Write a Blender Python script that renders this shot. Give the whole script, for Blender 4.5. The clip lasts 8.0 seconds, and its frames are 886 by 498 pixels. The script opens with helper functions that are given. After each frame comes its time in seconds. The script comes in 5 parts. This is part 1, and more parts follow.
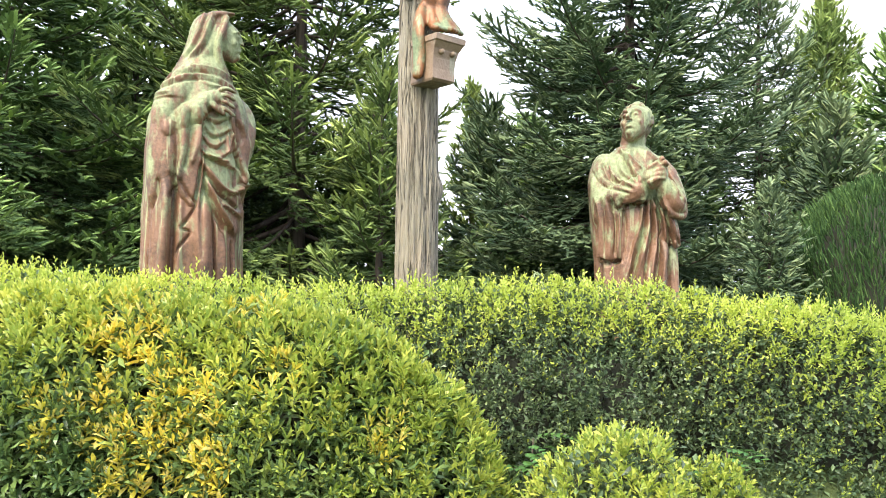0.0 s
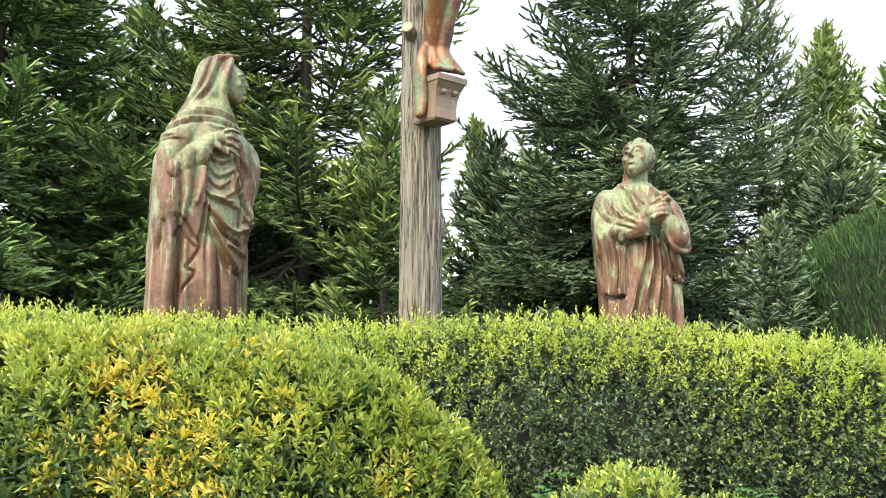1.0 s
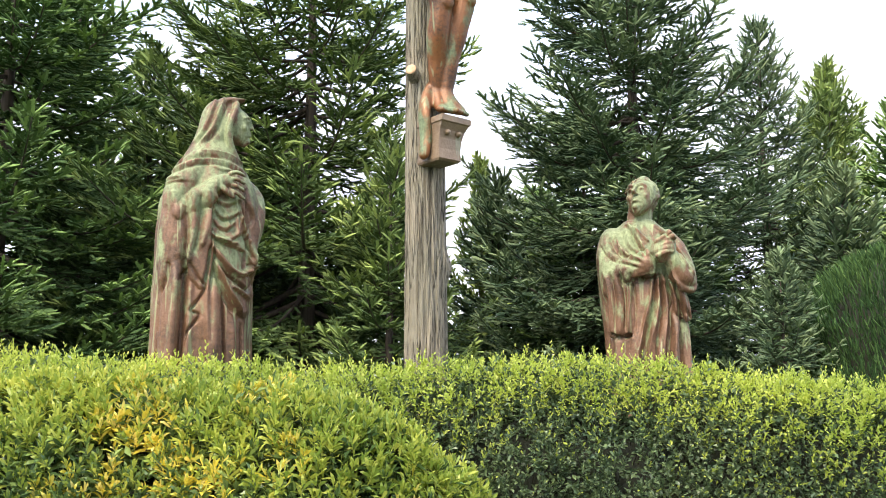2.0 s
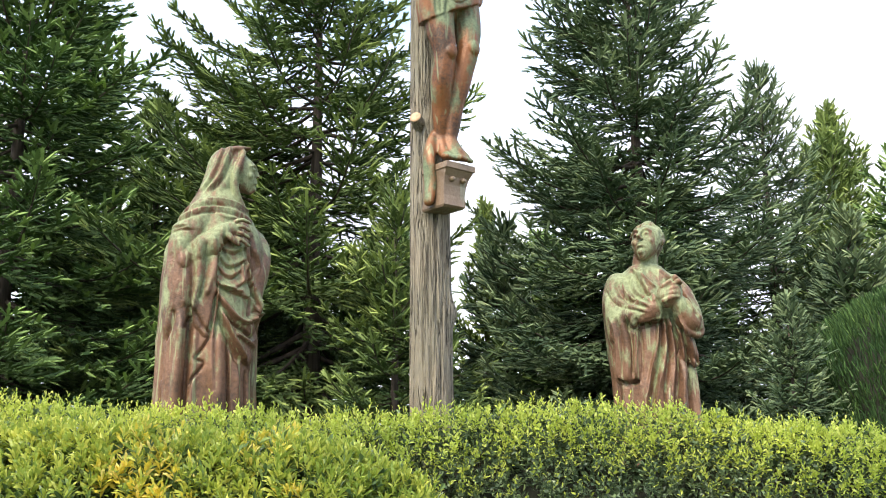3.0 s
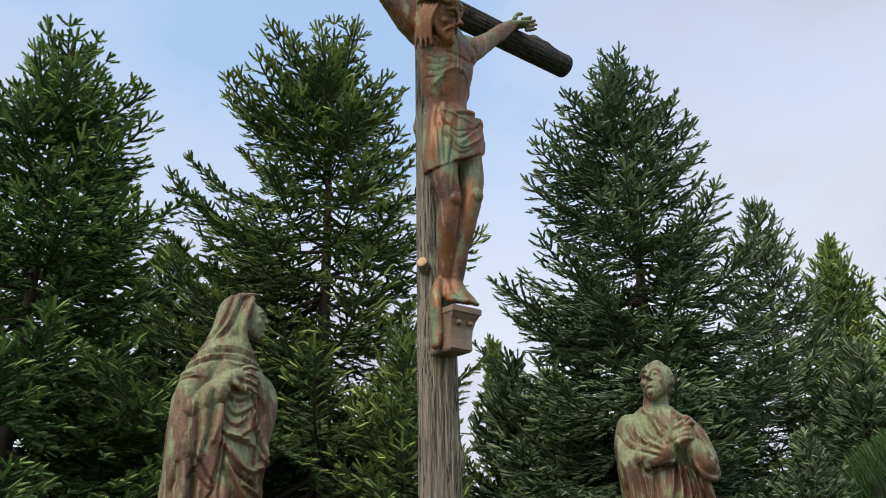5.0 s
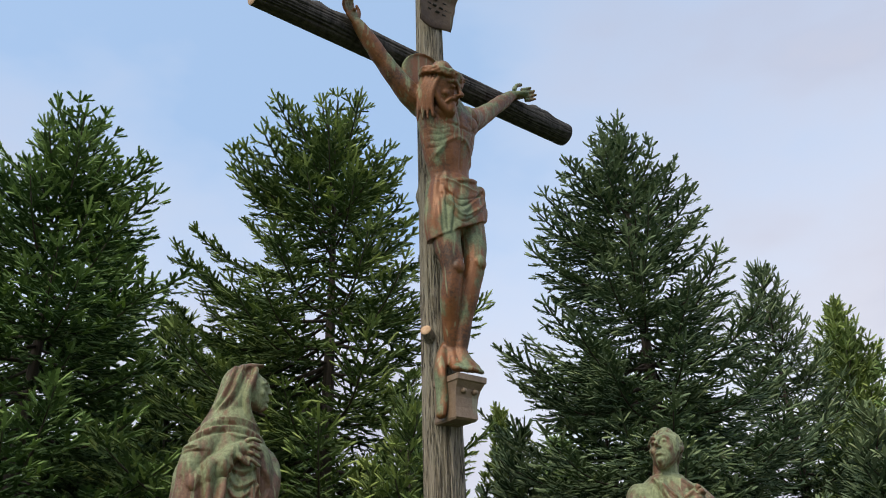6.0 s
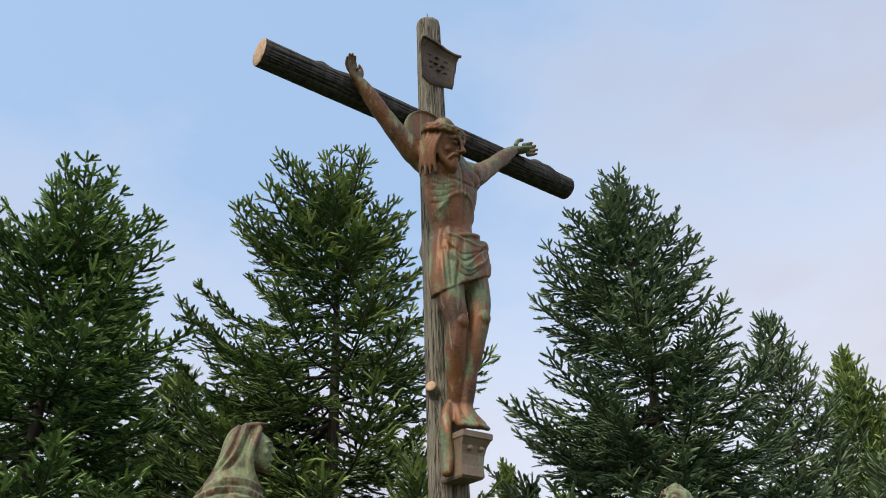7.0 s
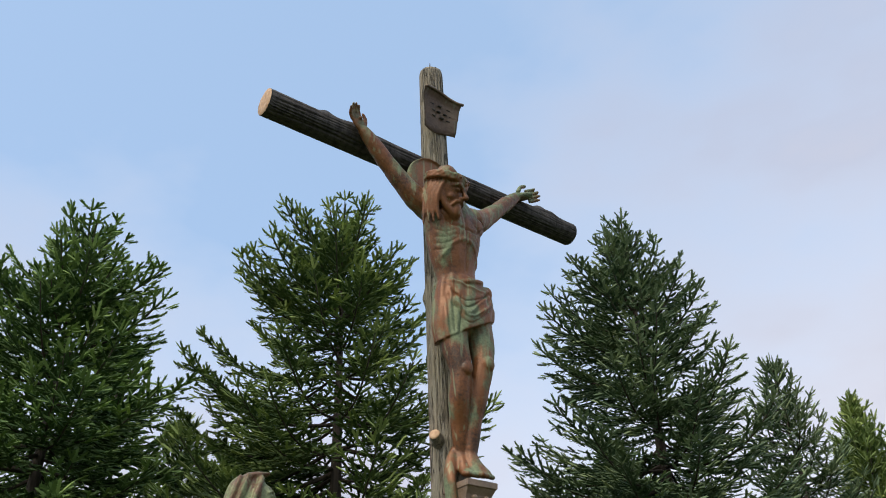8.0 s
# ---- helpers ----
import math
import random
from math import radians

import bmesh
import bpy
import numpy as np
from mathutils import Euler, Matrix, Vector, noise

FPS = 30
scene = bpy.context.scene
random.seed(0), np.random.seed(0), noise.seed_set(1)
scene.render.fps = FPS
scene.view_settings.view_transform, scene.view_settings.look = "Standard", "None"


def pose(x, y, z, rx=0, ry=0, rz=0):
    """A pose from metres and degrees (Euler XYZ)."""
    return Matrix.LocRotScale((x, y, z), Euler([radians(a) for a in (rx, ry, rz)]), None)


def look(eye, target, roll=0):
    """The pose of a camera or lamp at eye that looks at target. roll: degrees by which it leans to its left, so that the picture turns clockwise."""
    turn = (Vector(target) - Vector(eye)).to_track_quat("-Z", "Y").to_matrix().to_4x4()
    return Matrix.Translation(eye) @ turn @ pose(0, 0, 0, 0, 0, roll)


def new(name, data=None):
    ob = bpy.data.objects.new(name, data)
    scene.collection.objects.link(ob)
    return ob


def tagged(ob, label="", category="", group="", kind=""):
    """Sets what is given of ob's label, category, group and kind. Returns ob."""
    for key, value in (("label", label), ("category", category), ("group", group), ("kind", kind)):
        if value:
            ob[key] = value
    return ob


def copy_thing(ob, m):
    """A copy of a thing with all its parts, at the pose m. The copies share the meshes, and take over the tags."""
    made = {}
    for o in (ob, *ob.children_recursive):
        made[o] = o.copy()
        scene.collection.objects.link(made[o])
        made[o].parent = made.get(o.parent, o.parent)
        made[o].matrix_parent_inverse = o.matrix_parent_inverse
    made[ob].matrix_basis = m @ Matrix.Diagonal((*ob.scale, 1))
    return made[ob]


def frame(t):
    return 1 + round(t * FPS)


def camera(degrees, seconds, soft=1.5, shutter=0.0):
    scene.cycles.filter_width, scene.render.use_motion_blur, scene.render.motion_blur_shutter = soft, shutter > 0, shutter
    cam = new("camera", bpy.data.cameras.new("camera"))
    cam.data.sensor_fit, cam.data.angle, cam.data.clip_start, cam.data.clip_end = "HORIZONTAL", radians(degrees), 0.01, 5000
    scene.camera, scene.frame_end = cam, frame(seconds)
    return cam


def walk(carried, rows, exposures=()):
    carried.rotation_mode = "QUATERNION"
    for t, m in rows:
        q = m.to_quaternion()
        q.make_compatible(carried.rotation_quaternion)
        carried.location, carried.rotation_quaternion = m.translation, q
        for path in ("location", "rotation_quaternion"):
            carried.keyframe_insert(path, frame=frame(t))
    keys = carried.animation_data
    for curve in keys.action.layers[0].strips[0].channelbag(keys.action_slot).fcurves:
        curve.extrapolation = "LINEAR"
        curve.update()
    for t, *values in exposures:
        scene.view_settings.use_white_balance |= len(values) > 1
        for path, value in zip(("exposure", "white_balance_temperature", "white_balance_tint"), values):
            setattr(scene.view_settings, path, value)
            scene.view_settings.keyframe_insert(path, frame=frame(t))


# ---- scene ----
cam = camera(57.66, 8.0, 1.0)
# seconds, eye x, y, z, yaw, pitch, lean
ROWS = [
    (0.0, 0.000, 0.001, 1.599, 0.00, 2.66, -0.93),
    (0.5, 0.001, -0.004, 1.606, 0.15, 3.39, -0.75),
    (1.0, 0.007, -0.006, 1.608, 0.41, 5.18, -0.42),
    (1.5, 0.006, -0.004, 1.616, 0.56, 6.57, -0.16),
    (3.0, 0.009, -0.001, 1.636, 1.16, 10.91, 0.25),
    (3.5, 0.009, -0.019, 1.640, 1.29, 13.19, 0.34),
    (4.0, 0.015, -0.022, 1.648, 1.43, 15.88, 0.57),
    (4.5, 0.014, -0.031, 1.654, 1.51, 18.21, 0.76),
    (6.0, 0.018, -0.052, 1.657, 1.80, 25.40, 1.69),
    (6.5, 0.019, -0.053, 1.664, 1.87, 27.28, 1.96),
    (7.0, 0.021, -0.056, 1.663, 1.99, 29.21, 2.27),
    (7.5, 0.021, -0.060, 1.664, 1.99, 31.09, 2.42),
    (8.0, 0.020, -0.066, 1.663, 2.08, 32.46, 2.45),
]


def aim(x, y, z, yaw, pitch, lean):
    """Eye and turn: yaw to the left, pitch up, lean to the right."""
    return pose(x, y, z, 90 + pitch, 0, yaw) @ pose(0, 0, 0, 0, 0, -lean)


EXPOSURES = [(0.0, 1.56), (1.5, 1.18), (3.0, 1.03), (3.5, 0.74), (4.5, 0.02), (6.0, -0.14), (8.0, -0.14)]
walk(cam, [(r[0], aim(*r[1:])) for r in ROWS], EXPOSURES)

# ---- light: bright thin overcast with blue breaks, weak broad sun from behind and left ----
SUN_UP, SUN_ROUND = 50.0, -145.0
world = bpy.data.worlds.new("world")
scene.world = world
world.use_nodes = True
wn, wl = world.node_tree.nodes, world.node_tree.links
sky = wn.new("ShaderNodeTexSky")
sky.sky_type, sky.sun_disc = "NISHITA", False
sky.sun_elevation, sky.sun_rotation = radians(SUN_UP), radians(SUN_ROUND)
sky.air_density, sky.dust_density = 1.0, 1.5
coord = wn.new("ShaderNodeTexCoord")
split = wn.new("ShaderNodeSeparateXYZ")
wl.new(coord.outputs["Generated"], split.inputs[0])
cloud_map = wn.new("ShaderNodeMapping")
cloud_map.inputs["Scale"].default_value = (1.3, 1.3, 2.6)
cloud_map.inputs["Location"].default_value = (0.3, 0.55, 0.2)
wl.new(coord.outputs["Generated"], cloud_map.inputs[0])
cloud_noise = wn.new("ShaderNodeTexNoise")
cloud_noise.inputs["Scale"].default_value = 1.7
cloud_noise.inputs["Detail"].default_value = 5.0
cloud_noise.inputs["Roughness"].default_value = 0.5
wl.new(cloud_map.outputs[0], cloud_noise.inputs["Vector"])
# cloud cover thickens towards the horizon and the east
cover = wn.new("ShaderNodeMath")
cover.operation = "MULTIPLY_ADD"
cover.inputs[1].default_value = -0.75
cover.inputs[2].default_value = 0.62
wl.new(split.outputs["Z"], cover.inputs[0])
total = wn.new("ShaderNodeMath")
total.operation = "ADD"
east = wn.new("ShaderNodeMath")
east.operation = "MULTIPLY_ADD"
east.inputs[1].default_value = 0.12
wl.new(split.outputs["X"], east.inputs[0])
wl.new(cover.outputs[0], east.inputs[2])
wl.new(east.outputs[0], total.inputs[0])
wl.new(cloud_noise.outputs["Fac"], total.inputs[1])
cloud_mask = wn.new("ShaderNodeMapRange")
cloud_mask.inputs["From Min"].default_value = 0.56
cloud_mask.inputs["From Max"].default_value = 0.98
wl.new(total.outputs[0], cloud_mask.inputs[0])
cloud_tone = wn.new("ShaderNodeValToRGB")
cloud_tone.color_ramp.elements[0].position, cloud_tone.color_ramp.elements[0].color = 0.35, (7.1, 7.2, 7.9, 1)
cloud_tone.color_ramp.elements[1].position, cloud_tone.color_ramp.elements[1].color = 0.65, (4.8, 5.0, 6.0, 1)
wl.new(cloud_noise.outputs["Fac"], cloud_tone.inputs[0])
blue = wn.new("ShaderNodeMix")
blue.data_type = "RGBA"
blue.inputs[0].default_value = 0.55
blue.inputs[7].default_value = (4.9, 6.9, 9.9, 1)
wl.new(sky.outputs[0], blue.inputs[6])
sky_mix = wn.new("ShaderNodeMix")
sky_mix.data_type = "RGBA"
wl.new(cloud_mask.outputs[0], sky_mix.inputs[0])
wl.new(blue.outputs[2], sky_mix.inputs[6])
wl.new(cloud_tone.outputs[0], sky_mix.inputs[7])
wl.new(sky_mix.outputs[2], wn["Background"].inputs["Color"])
wn["Background"].inputs["Strength"].default_value = 0.14

sun = new("sun", bpy.data.lights.new("sun", "SUN"))
sun.data.energy, sun.data.angle, sun.data.color = 3.7, radians(40), (1.0, 0.90, 0.70)
sun_way = Vector((math.sin(radians(SUN_ROUND)) * math.cos(radians(SUN_UP)), math.cos(radians(SUN_ROUND)) * math.cos(radians(SUN_UP)), math.sin(radians(SUN_UP))))
sun.matrix_world = look(sun_way * 40, (0, 0, 0))


# ---- materials ----
def material(name, rough=0.7, metal=0.0):
    m = bpy.data.materials.new(name)
    m.use_nodes = True
    b = m.node_tree.nodes["Principled BSDF"]
    b.inputs["Roughness"].default_value, b.inputs["Metallic"].default_value = rough, metal
    return m, m.node_tree.nodes, m.node_tree.links, b


def noise_node(n, l, vector, scale, detail=4.0, rough=0.55, stretch=(1, 1, 1)):
    mp = n.new("ShaderNodeMapping")
    mp.inputs["Scale"].default_value = stretch
    l.new(vector, mp.inputs[0])
    t = n.new("ShaderNodeTexNoise")
    t.inputs["Scale"].default_value, t.inputs["Detail"].default_value, t.inputs["Roughness"].default_value = scale, detail, rough
    l.new(mp.outputs[0], t.inputs["Vector"])
    return t.outputs["Fac"]


def ramp(n, l, fac, stops):
    r = n.new("ShaderNodeValToRGB")
    e = r.color_ramp.elements
    while len(e) < len(stops):
        e.new(0.5)
    for k, (p, c) in zip(e, stops):
        k.position, k.color = p, (*c, 1)
    l.new(fac, r.inputs[0])
    return r.outputs[0]


def mixed(n, l, fac, a, b):
    m = n.new("ShaderNodeMix")
    m.data_type = "RGBA"
    for sock, v in ((m.inputs[0], fac), (m.inputs[6], a), (m.inputs[7], b)):
        if isinstance(v, (int, float)):
            sock.default_value = v
        elif isinstance(v, tuple):
            sock.default_value = (*v, 1)
        else:
            l.new(v, sock)
    return m.outputs[2]


def bumped(n, l, b, height, strength, distance):
    bp = n.new("ShaderNodeBump")
    bp.inputs["Strength"].default_value, bp.inputs["Distance"].default_value = strength, distance
    l.new(height, bp.inputs["Height"])
    l.new(bp.outputs[0], b.inputs["Normal"])


def maths(n, l, op, a, b, clamp=False):
    m = n.new("ShaderNodeMath")
    m.operation, m.use_clamp = op, clamp
    for sock, v in zip(m.inputs, (a, b)):
        if isinstance(v, (int, float)):
            sock.default_value = v
        else:
            l.new(v, sock)
    return m.outputs[0]


def leaf_material(name, stops, rough=0.45, through_light=0.35, gloss=0.5):
    """Leaves that differ one by one, with light passing through them."""
    m, n, l, b = material(name, rough)
    geo = n.new("ShaderNodeNewGeometry")
    col = ramp(n, l, geo.outputs["Random Per Island"], stops)
    big = noise_node(n, l, geo.outputs["Position"], 1.6, 2.0)
    dull = n.new("ShaderNodeMix")
    dull.data_type, dull.blend_type = "RGBA", "MULTIPLY"
    dull.inputs[0].default_value = 1.0
    l.new(col, dull.inputs[6])
    l.new(ramp(n, l, big, [(0.3, (0.72, 0.8, 0.75)), (0.7, (1.15, 1.1, 0.95))]), dull.inputs[7])
    col = dull.outputs[2]
    l.new(col, b.inputs["Base Color"])
    b.inputs["Specular IOR Level"].default_value = gloss
    tr = n.new("ShaderNodeBsdfTranslucent")
    l.new(col, tr.inputs[0])
    ms = n.new("ShaderNodeMixShader")
    ms.inputs[0].default_value = through_light
    l.new(b.outputs[0], ms.inputs[1])
    l.new(tr.outputs[0], ms.inputs[2])
    l.new(ms.outputs[0], n["Material Output"].inputs[0])
    return m


def bark_material(name, dark, light, scale=1.0, rough=0.85):
    m, n, l, b = material(name, rough)
    co = n.new("ShaderNodeTexCoord").outputs["Object"]
    grain = noise_node(n, l, co, 34 * scale, 6, 0.6, (1, 1, 0.07))
    blot = noise_node(n, l, co, 3.0 * scale, 4)
    col = ramp(n, l, grain, [(0.32, dark), (0.62, light)])
    l.new(mixed(n, l, maths(n, l, "MULTIPLY", blot, 0.5), col, tuple(0.6 * v for v in dark)), b.inputs["Base Color"])
    bumped(n, l, b, grain, 0.6, 0.01)
    return m


def bronze_material(name, browns, greens, level, edge=1.0, washed=0.0, mottle=0.75, grain=13, shift=(0.6, 1.1, 3.3)):
    """Weathered bronze: brown metal, blotches of verdigris and thin pale runs; level: how much stays bare."""
    m, n, l, b = material(name, 0.55, 0.2)
    geo = n.new("ShaderNodeNewGeometry")
    moved = n.new("ShaderNodeMapping")
    moved.inputs["Location"].default_value = shift
    l.new(n.new("ShaderNodeTexCoord").outputs["Object"], moved.inputs[0])
    co = moved.outputs[0]
    run = noise_node(n, l, co, 34, 3, 0.5, (1, 1, 0.05))
    blotch = noise_node(n, l, co, grain, 7, 0.65, (1, 1, 0.5))
    cloud = noise_node(n, l, co, 3.2, 5, 0.6)
    fine = noise_node(n, l, co, 70, 4, 0.6)
    brown = ramp(n, l, maths(n, l, "ADD", maths(n, l, "MULTIPLY", cloud, 0.7), maths(n, l, "MULTIPLY", fine, 0.3)), list(zip((0.36, 0.5, 0.66), browns)))
    green = ramp(n, l, maths(n, l, "ADD", maths(n, l, "MULTIPLY", blotch, 0.5), maths(n, l, "MULTIPLY", fine, 0.5)), list(zip((0.35, 0.62), greens)))
    up = n.new("ShaderNodeSeparateXYZ")
    l.new(geo.outputs["Normal"], up.inputs[0])
    wet = maths(n, l, "ADD", maths(n, l, "ADD", maths(n, l, "MULTIPLY", blotch, mottle), 0.5 - 0.5 * mottle), maths(n, l, "MULTIPLY", up.outputs["Z"], 0.09))
    if washed:
        # rain has greened the shoulders and arms more than the hem
        tall = n.new("ShaderNodeSeparateXYZ")
        l.new(n.new("ShaderNodeTexCoord").outputs["Object"], tall.inputs[0])
        high = n.new("ShaderNodeMapRange")
        high.inputs["From Min"].default_value, high.inputs["From Max"].default_value = 0.7, 1.35
        high.inputs["To Max"].default_value = washed
        l.new(tall.outputs["Z"], high.inputs[0])
        wet = maths(n, l, "ADD", wet, high.outputs[0])
    wet = maths(n, l, "ADD", wet, maths(n, l, "MULTIPLY", maths(n, l, "SUBTRACT", geo.outputs["Pointiness"], 0.5), edge))
    wet = maths(n, l, "ADD", wet, maths(n, l, "MULTIPLY", maths(n, l, "SUBTRACT", cloud, 0.5), 0.4))
    mask = n.new("ShaderNodeMapRange")
    mask.inputs["From Min"].default_value, mask.inputs["From Max"].default_value = level, level + 0.14
    l.new(wet, mask.inputs[0])
    col = mixed(n, l, mask.outputs[0], brown, green)
    drip = n.new("ShaderNodeMapRange")
    drip.inputs["From Min"].default_value, drip.inputs["From Max"].default_value = 0.60, 0.65
    drip.inputs["To Max"].default_value = 0.5
    l.new(run, drip.inputs[0])
    col = mixed(n, l, drip.outputs[0], col, tuple(1.25 * v for v in greens[1]))
    l.new(col, b.inputs["Base Color"])
    l.new(ramp(n, l, mask.outputs[0], [(0.0, (0.48, 0.48, 0.48)), (1.0, (0.75, 0.75, 0.75))]), b.inputs["Roughness"])
    bumped(n, l, b, maths(n, l, "ADD", fine, blotch), 0.45, 0.006)
    return m


MAT = {}


def make_materials():
    MAT["bronze"] = bronze_material("weathered_bronze", ((0.06, 0.035, 0.022), (0.165, 0.086, 0.05), (0.25, 0.14, 0.088)), ((0.10, 0.115, 0.06), (0.27, 0.30, 0.165)), 0.555, -0.5, 0.15, 1.1)
    MAT["rust_bronze"] = bronze_material("rust_and_green_bronze", ((0.05, 0.026, 0.014), (0.19, 0.072, 0.024), (0.23, 0.095, 0.034)), ((0.055, 0.068, 0.04), (0.19, 0.23, 0.13)), 0.468, -0.3, 0.0, 1.2, 7, (2.1, 0.4, 1.75))
    MAT["block_bronze"] = bronze_material("brown_bronze", ((0.09, 0.06, 0.042), (0.19, 0.13, 0.085), (0.26, 0.19, 0.13)), ((0.09, 0.10, 0.065), (0.2, 0.22, 0.15)), 0.60, 0.0)
    m, n, l, b = material("silver_grey_cracked_wood", 0.85)
    co = n.new("ShaderNodeTexCoord").outputs["Object"]
    grain = noise_node(n, l, co, 130, 6, 0.7, (1, 1, 0.08))
    check = noise_node(n, l, co, 46, 4, 0.6, (1, 1, 0.035))
    blot = noise_node(n, l, co, 5, 4, 0.6, (1, 1, 0.4))
    wood = ramp(n, l, grain, [(0.3, (0.15, 0.126, 0.095)), (0.7, (0.38, 0.325, 0.245))])
    wood = mixed(n, l, ramp(n, l, blot, [(0.4, (0, 0, 0)), (0.7, (0.4, 0.4, 0.4))]), wood, (0.185, 0.21, 0.17))
    line = maths(n, l, "ABSOLUTE", maths(n, l, "SUBTRACT", check, 0.5), 0.0)
    gap = ramp(n, l, line, [(0.0, (0.95, 0.95, 0.95)), (0.022, (0.0, 0.0, 0.0))])
    l.new(mixed(n, l, gap, wood, (0.035, 0.03, 0.026)), b.inputs["Base Color"])
    bumped(n, l, b, maths(n, l, "ADD", grain, maths(n, l, "MULTIPLY", gap, -2.5)), 1.0, 0.012)
    MAT["post"] = m
    MAT["beam"] = bark_material("dark_weathered_wood", (0.016, 0.014, 0.014), (0.085, 0.074, 0.068))
    m, n, l, b = material("fresh_cut_wood", 0.7)
    co = n.new("ShaderNodeTexCoord").outputs["Object"]
    rings = noise_node(n, l, co, 40, 4)
    l.new(ramp(n, l, rings, [(0.3, (0.38, 0.22, 0.12)), (0.7, (0.56, 0.38, 0.24))]), b.inputs["Base Color"])
    MAT["cut"] = m
    MAT["bark"] = bark_material("fir_bark", (0.03, 0.022, 0.017), (0.10, 0.075, 0.058))
    MAT["twig"] = bark_material("hedge_stem", (0.025, 0.018, 0.012), (0.07, 0.05, 0.035))
    # near-black colour standing for the shade inside hedges and cypress
    MAT["inner_shade"] = bark_material("inner_hedge_shade", (0.012, 0.014, 0.008), (0.03, 0.034, 0.018))
    MAT["young"] = leaf_material("young_box_leaf", [(0.0, (0.36, 0.44, 0.075)), (0.5, (0.53, 0.60, 0.12)), (1.0, (0.66, 0.69, 0.2))], 0.6, 0.5)
    MAT["old"] = leaf_material("old_box_leaf", [(0.0, (0.05, 0.082, 0.05)), (0.6, (0.10, 0.145, 0.08)), (1.0, (0.20, 0.27, 0.13))], 0.36, 0.25)
    MAT["azalea"] = leaf_material("old_azalea_leaf", [(0.0, (0.060, 0.105, 0.045)), (0.5, (0.12, 0.185, 0.065)), (1.0, (0.26, 0.33, 0.10))], 0.32, 0.3)
    MAT["azalea_young"] = leaf_material("young_azalea_leaf", [(0.0, (0.22, 0.31, 0.06)), (0.5, (0.39, 0.45, 0.085)), (1.0, (0.58, 0.58, 0.13))], 0.42, 0.45)
    MAT["gold"] = leaf_material("golden_azalea_leaf", [(0.0, (0.55, 0.46, 0.06)), (0.5, (0.74, 0.60, 0.09)), (1.0, (0.80, 0.66, 0.24))], 0.45, 0.45)
    # new growth in firs: paler needles, skylit tips also painted into the tone
    for key, name, tone, tone_new in (("fir_blue", "blue_green_fir", (0.11, 0.165, 0.098), (0.22, 0.29, 0.17)), ("fir_green", "green_fir", (0.11, 0.165, 0.064), (0.26, 0.34, 0.12)),
                                      ("fir_dark", "dark_fir", (0.095, 0.16, 0.062), (0.23, 0.34, 0.12)), ("light_leaf", "light_green_larch", (0.15, 0.21, 0.075), (0.26, 0.34, 0.12)),
                                      ("cypress", "cypress", (0.05, 0.105, 0.038), (0.10, 0.185, 0.065))):
        for tail, (r, g, b) in (("", tone), ("_new", tone_new)):
            MAT[key + tail] = leaf_material(name + tail + "_needle", [(0.0, (0.62 * r, 0.66 * g, 0.66 * b)), (0.6, (r, g, b)), (1.0, (1.5 * r, 1.4 * g, 1.3 * b))], 0.72, 0.28, gloss=0.25)
    MAT["weed"] = leaf_material("weed_leaf", [(0.0, (0.05, 0.13, 0.035)), (1.0, (0.11, 0.23, 0.06))], 0.45, 0.35)
    m, n, l, b = material("grass_and_soil", 0.9)
    co = n.new("ShaderNodeTexCoord").outputs["Object"]
    a = noise_node(n, l, co, 1.1, 6)
    f = noise_node(n, l, co, 30, 6)
    soil = ramp(n, l, f, [(0.3, (0.018, 0.013, 0.009)), (0.7, (0.055, 0.04, 0.028))])
    turf = ramp(n, l, f, [(0.3, (0.025, 0.042, 0.012)), (0.7, (0.07, 0.10, 0.026))])
    l.new(mixed(n, l, ramp(n, l, a, [(0.28, (0, 0, 0)), (0.42, (1, 1, 1))]), soil, turf), b.inputs["Base Color"])
    bumped(n, l, b, f, 0.8, 0.03)
    MAT["ground"] = m


make_materials()


# ---- mesh helpers ----
def np_mesh(name, verts, faces, mat, smooth=False):
    """A mesh from numpy arrays; faces: rows of 3 or of 4 corners."""
    me = bpy.data.meshes.new(name)
    k = faces.shape[1]
    me.vertices.add(len(verts))
    me.vertices.foreach_set("co", verts.astype(np.float32).ravel())
    me.loops.add(faces.size)
    me.loops.foreach_set("vertex_index", faces.astype(np.int32).ravel())
    me.polygons.add(len(faces))
    me.polygons.foreach_set("loop_start", np.arange(0, faces.size, k, dtype=np.int32))
    me.polygons.foreach_set("use_smooth", np.full(len(faces), smooth))
    me.update(calc_edges=True)
    me.materials.append(mat)
    return me


def part(name, data, parent, label=""):
    """Links a mesh (or a bmesh and its material) as one part under parent."""
    ob = new(name, data)
    ob.parent = parent
    if label:
        tagged(ob, label)
    return ob


def thing(name, at, label, category, group="", kind="", turn=0.0):
    ob = new(name)
    ob.empty_display_size = 0.1
    ob.matrix_world = pose(*at, 0, 0, turn)
    return tagged(ob, label, category, group, kind)


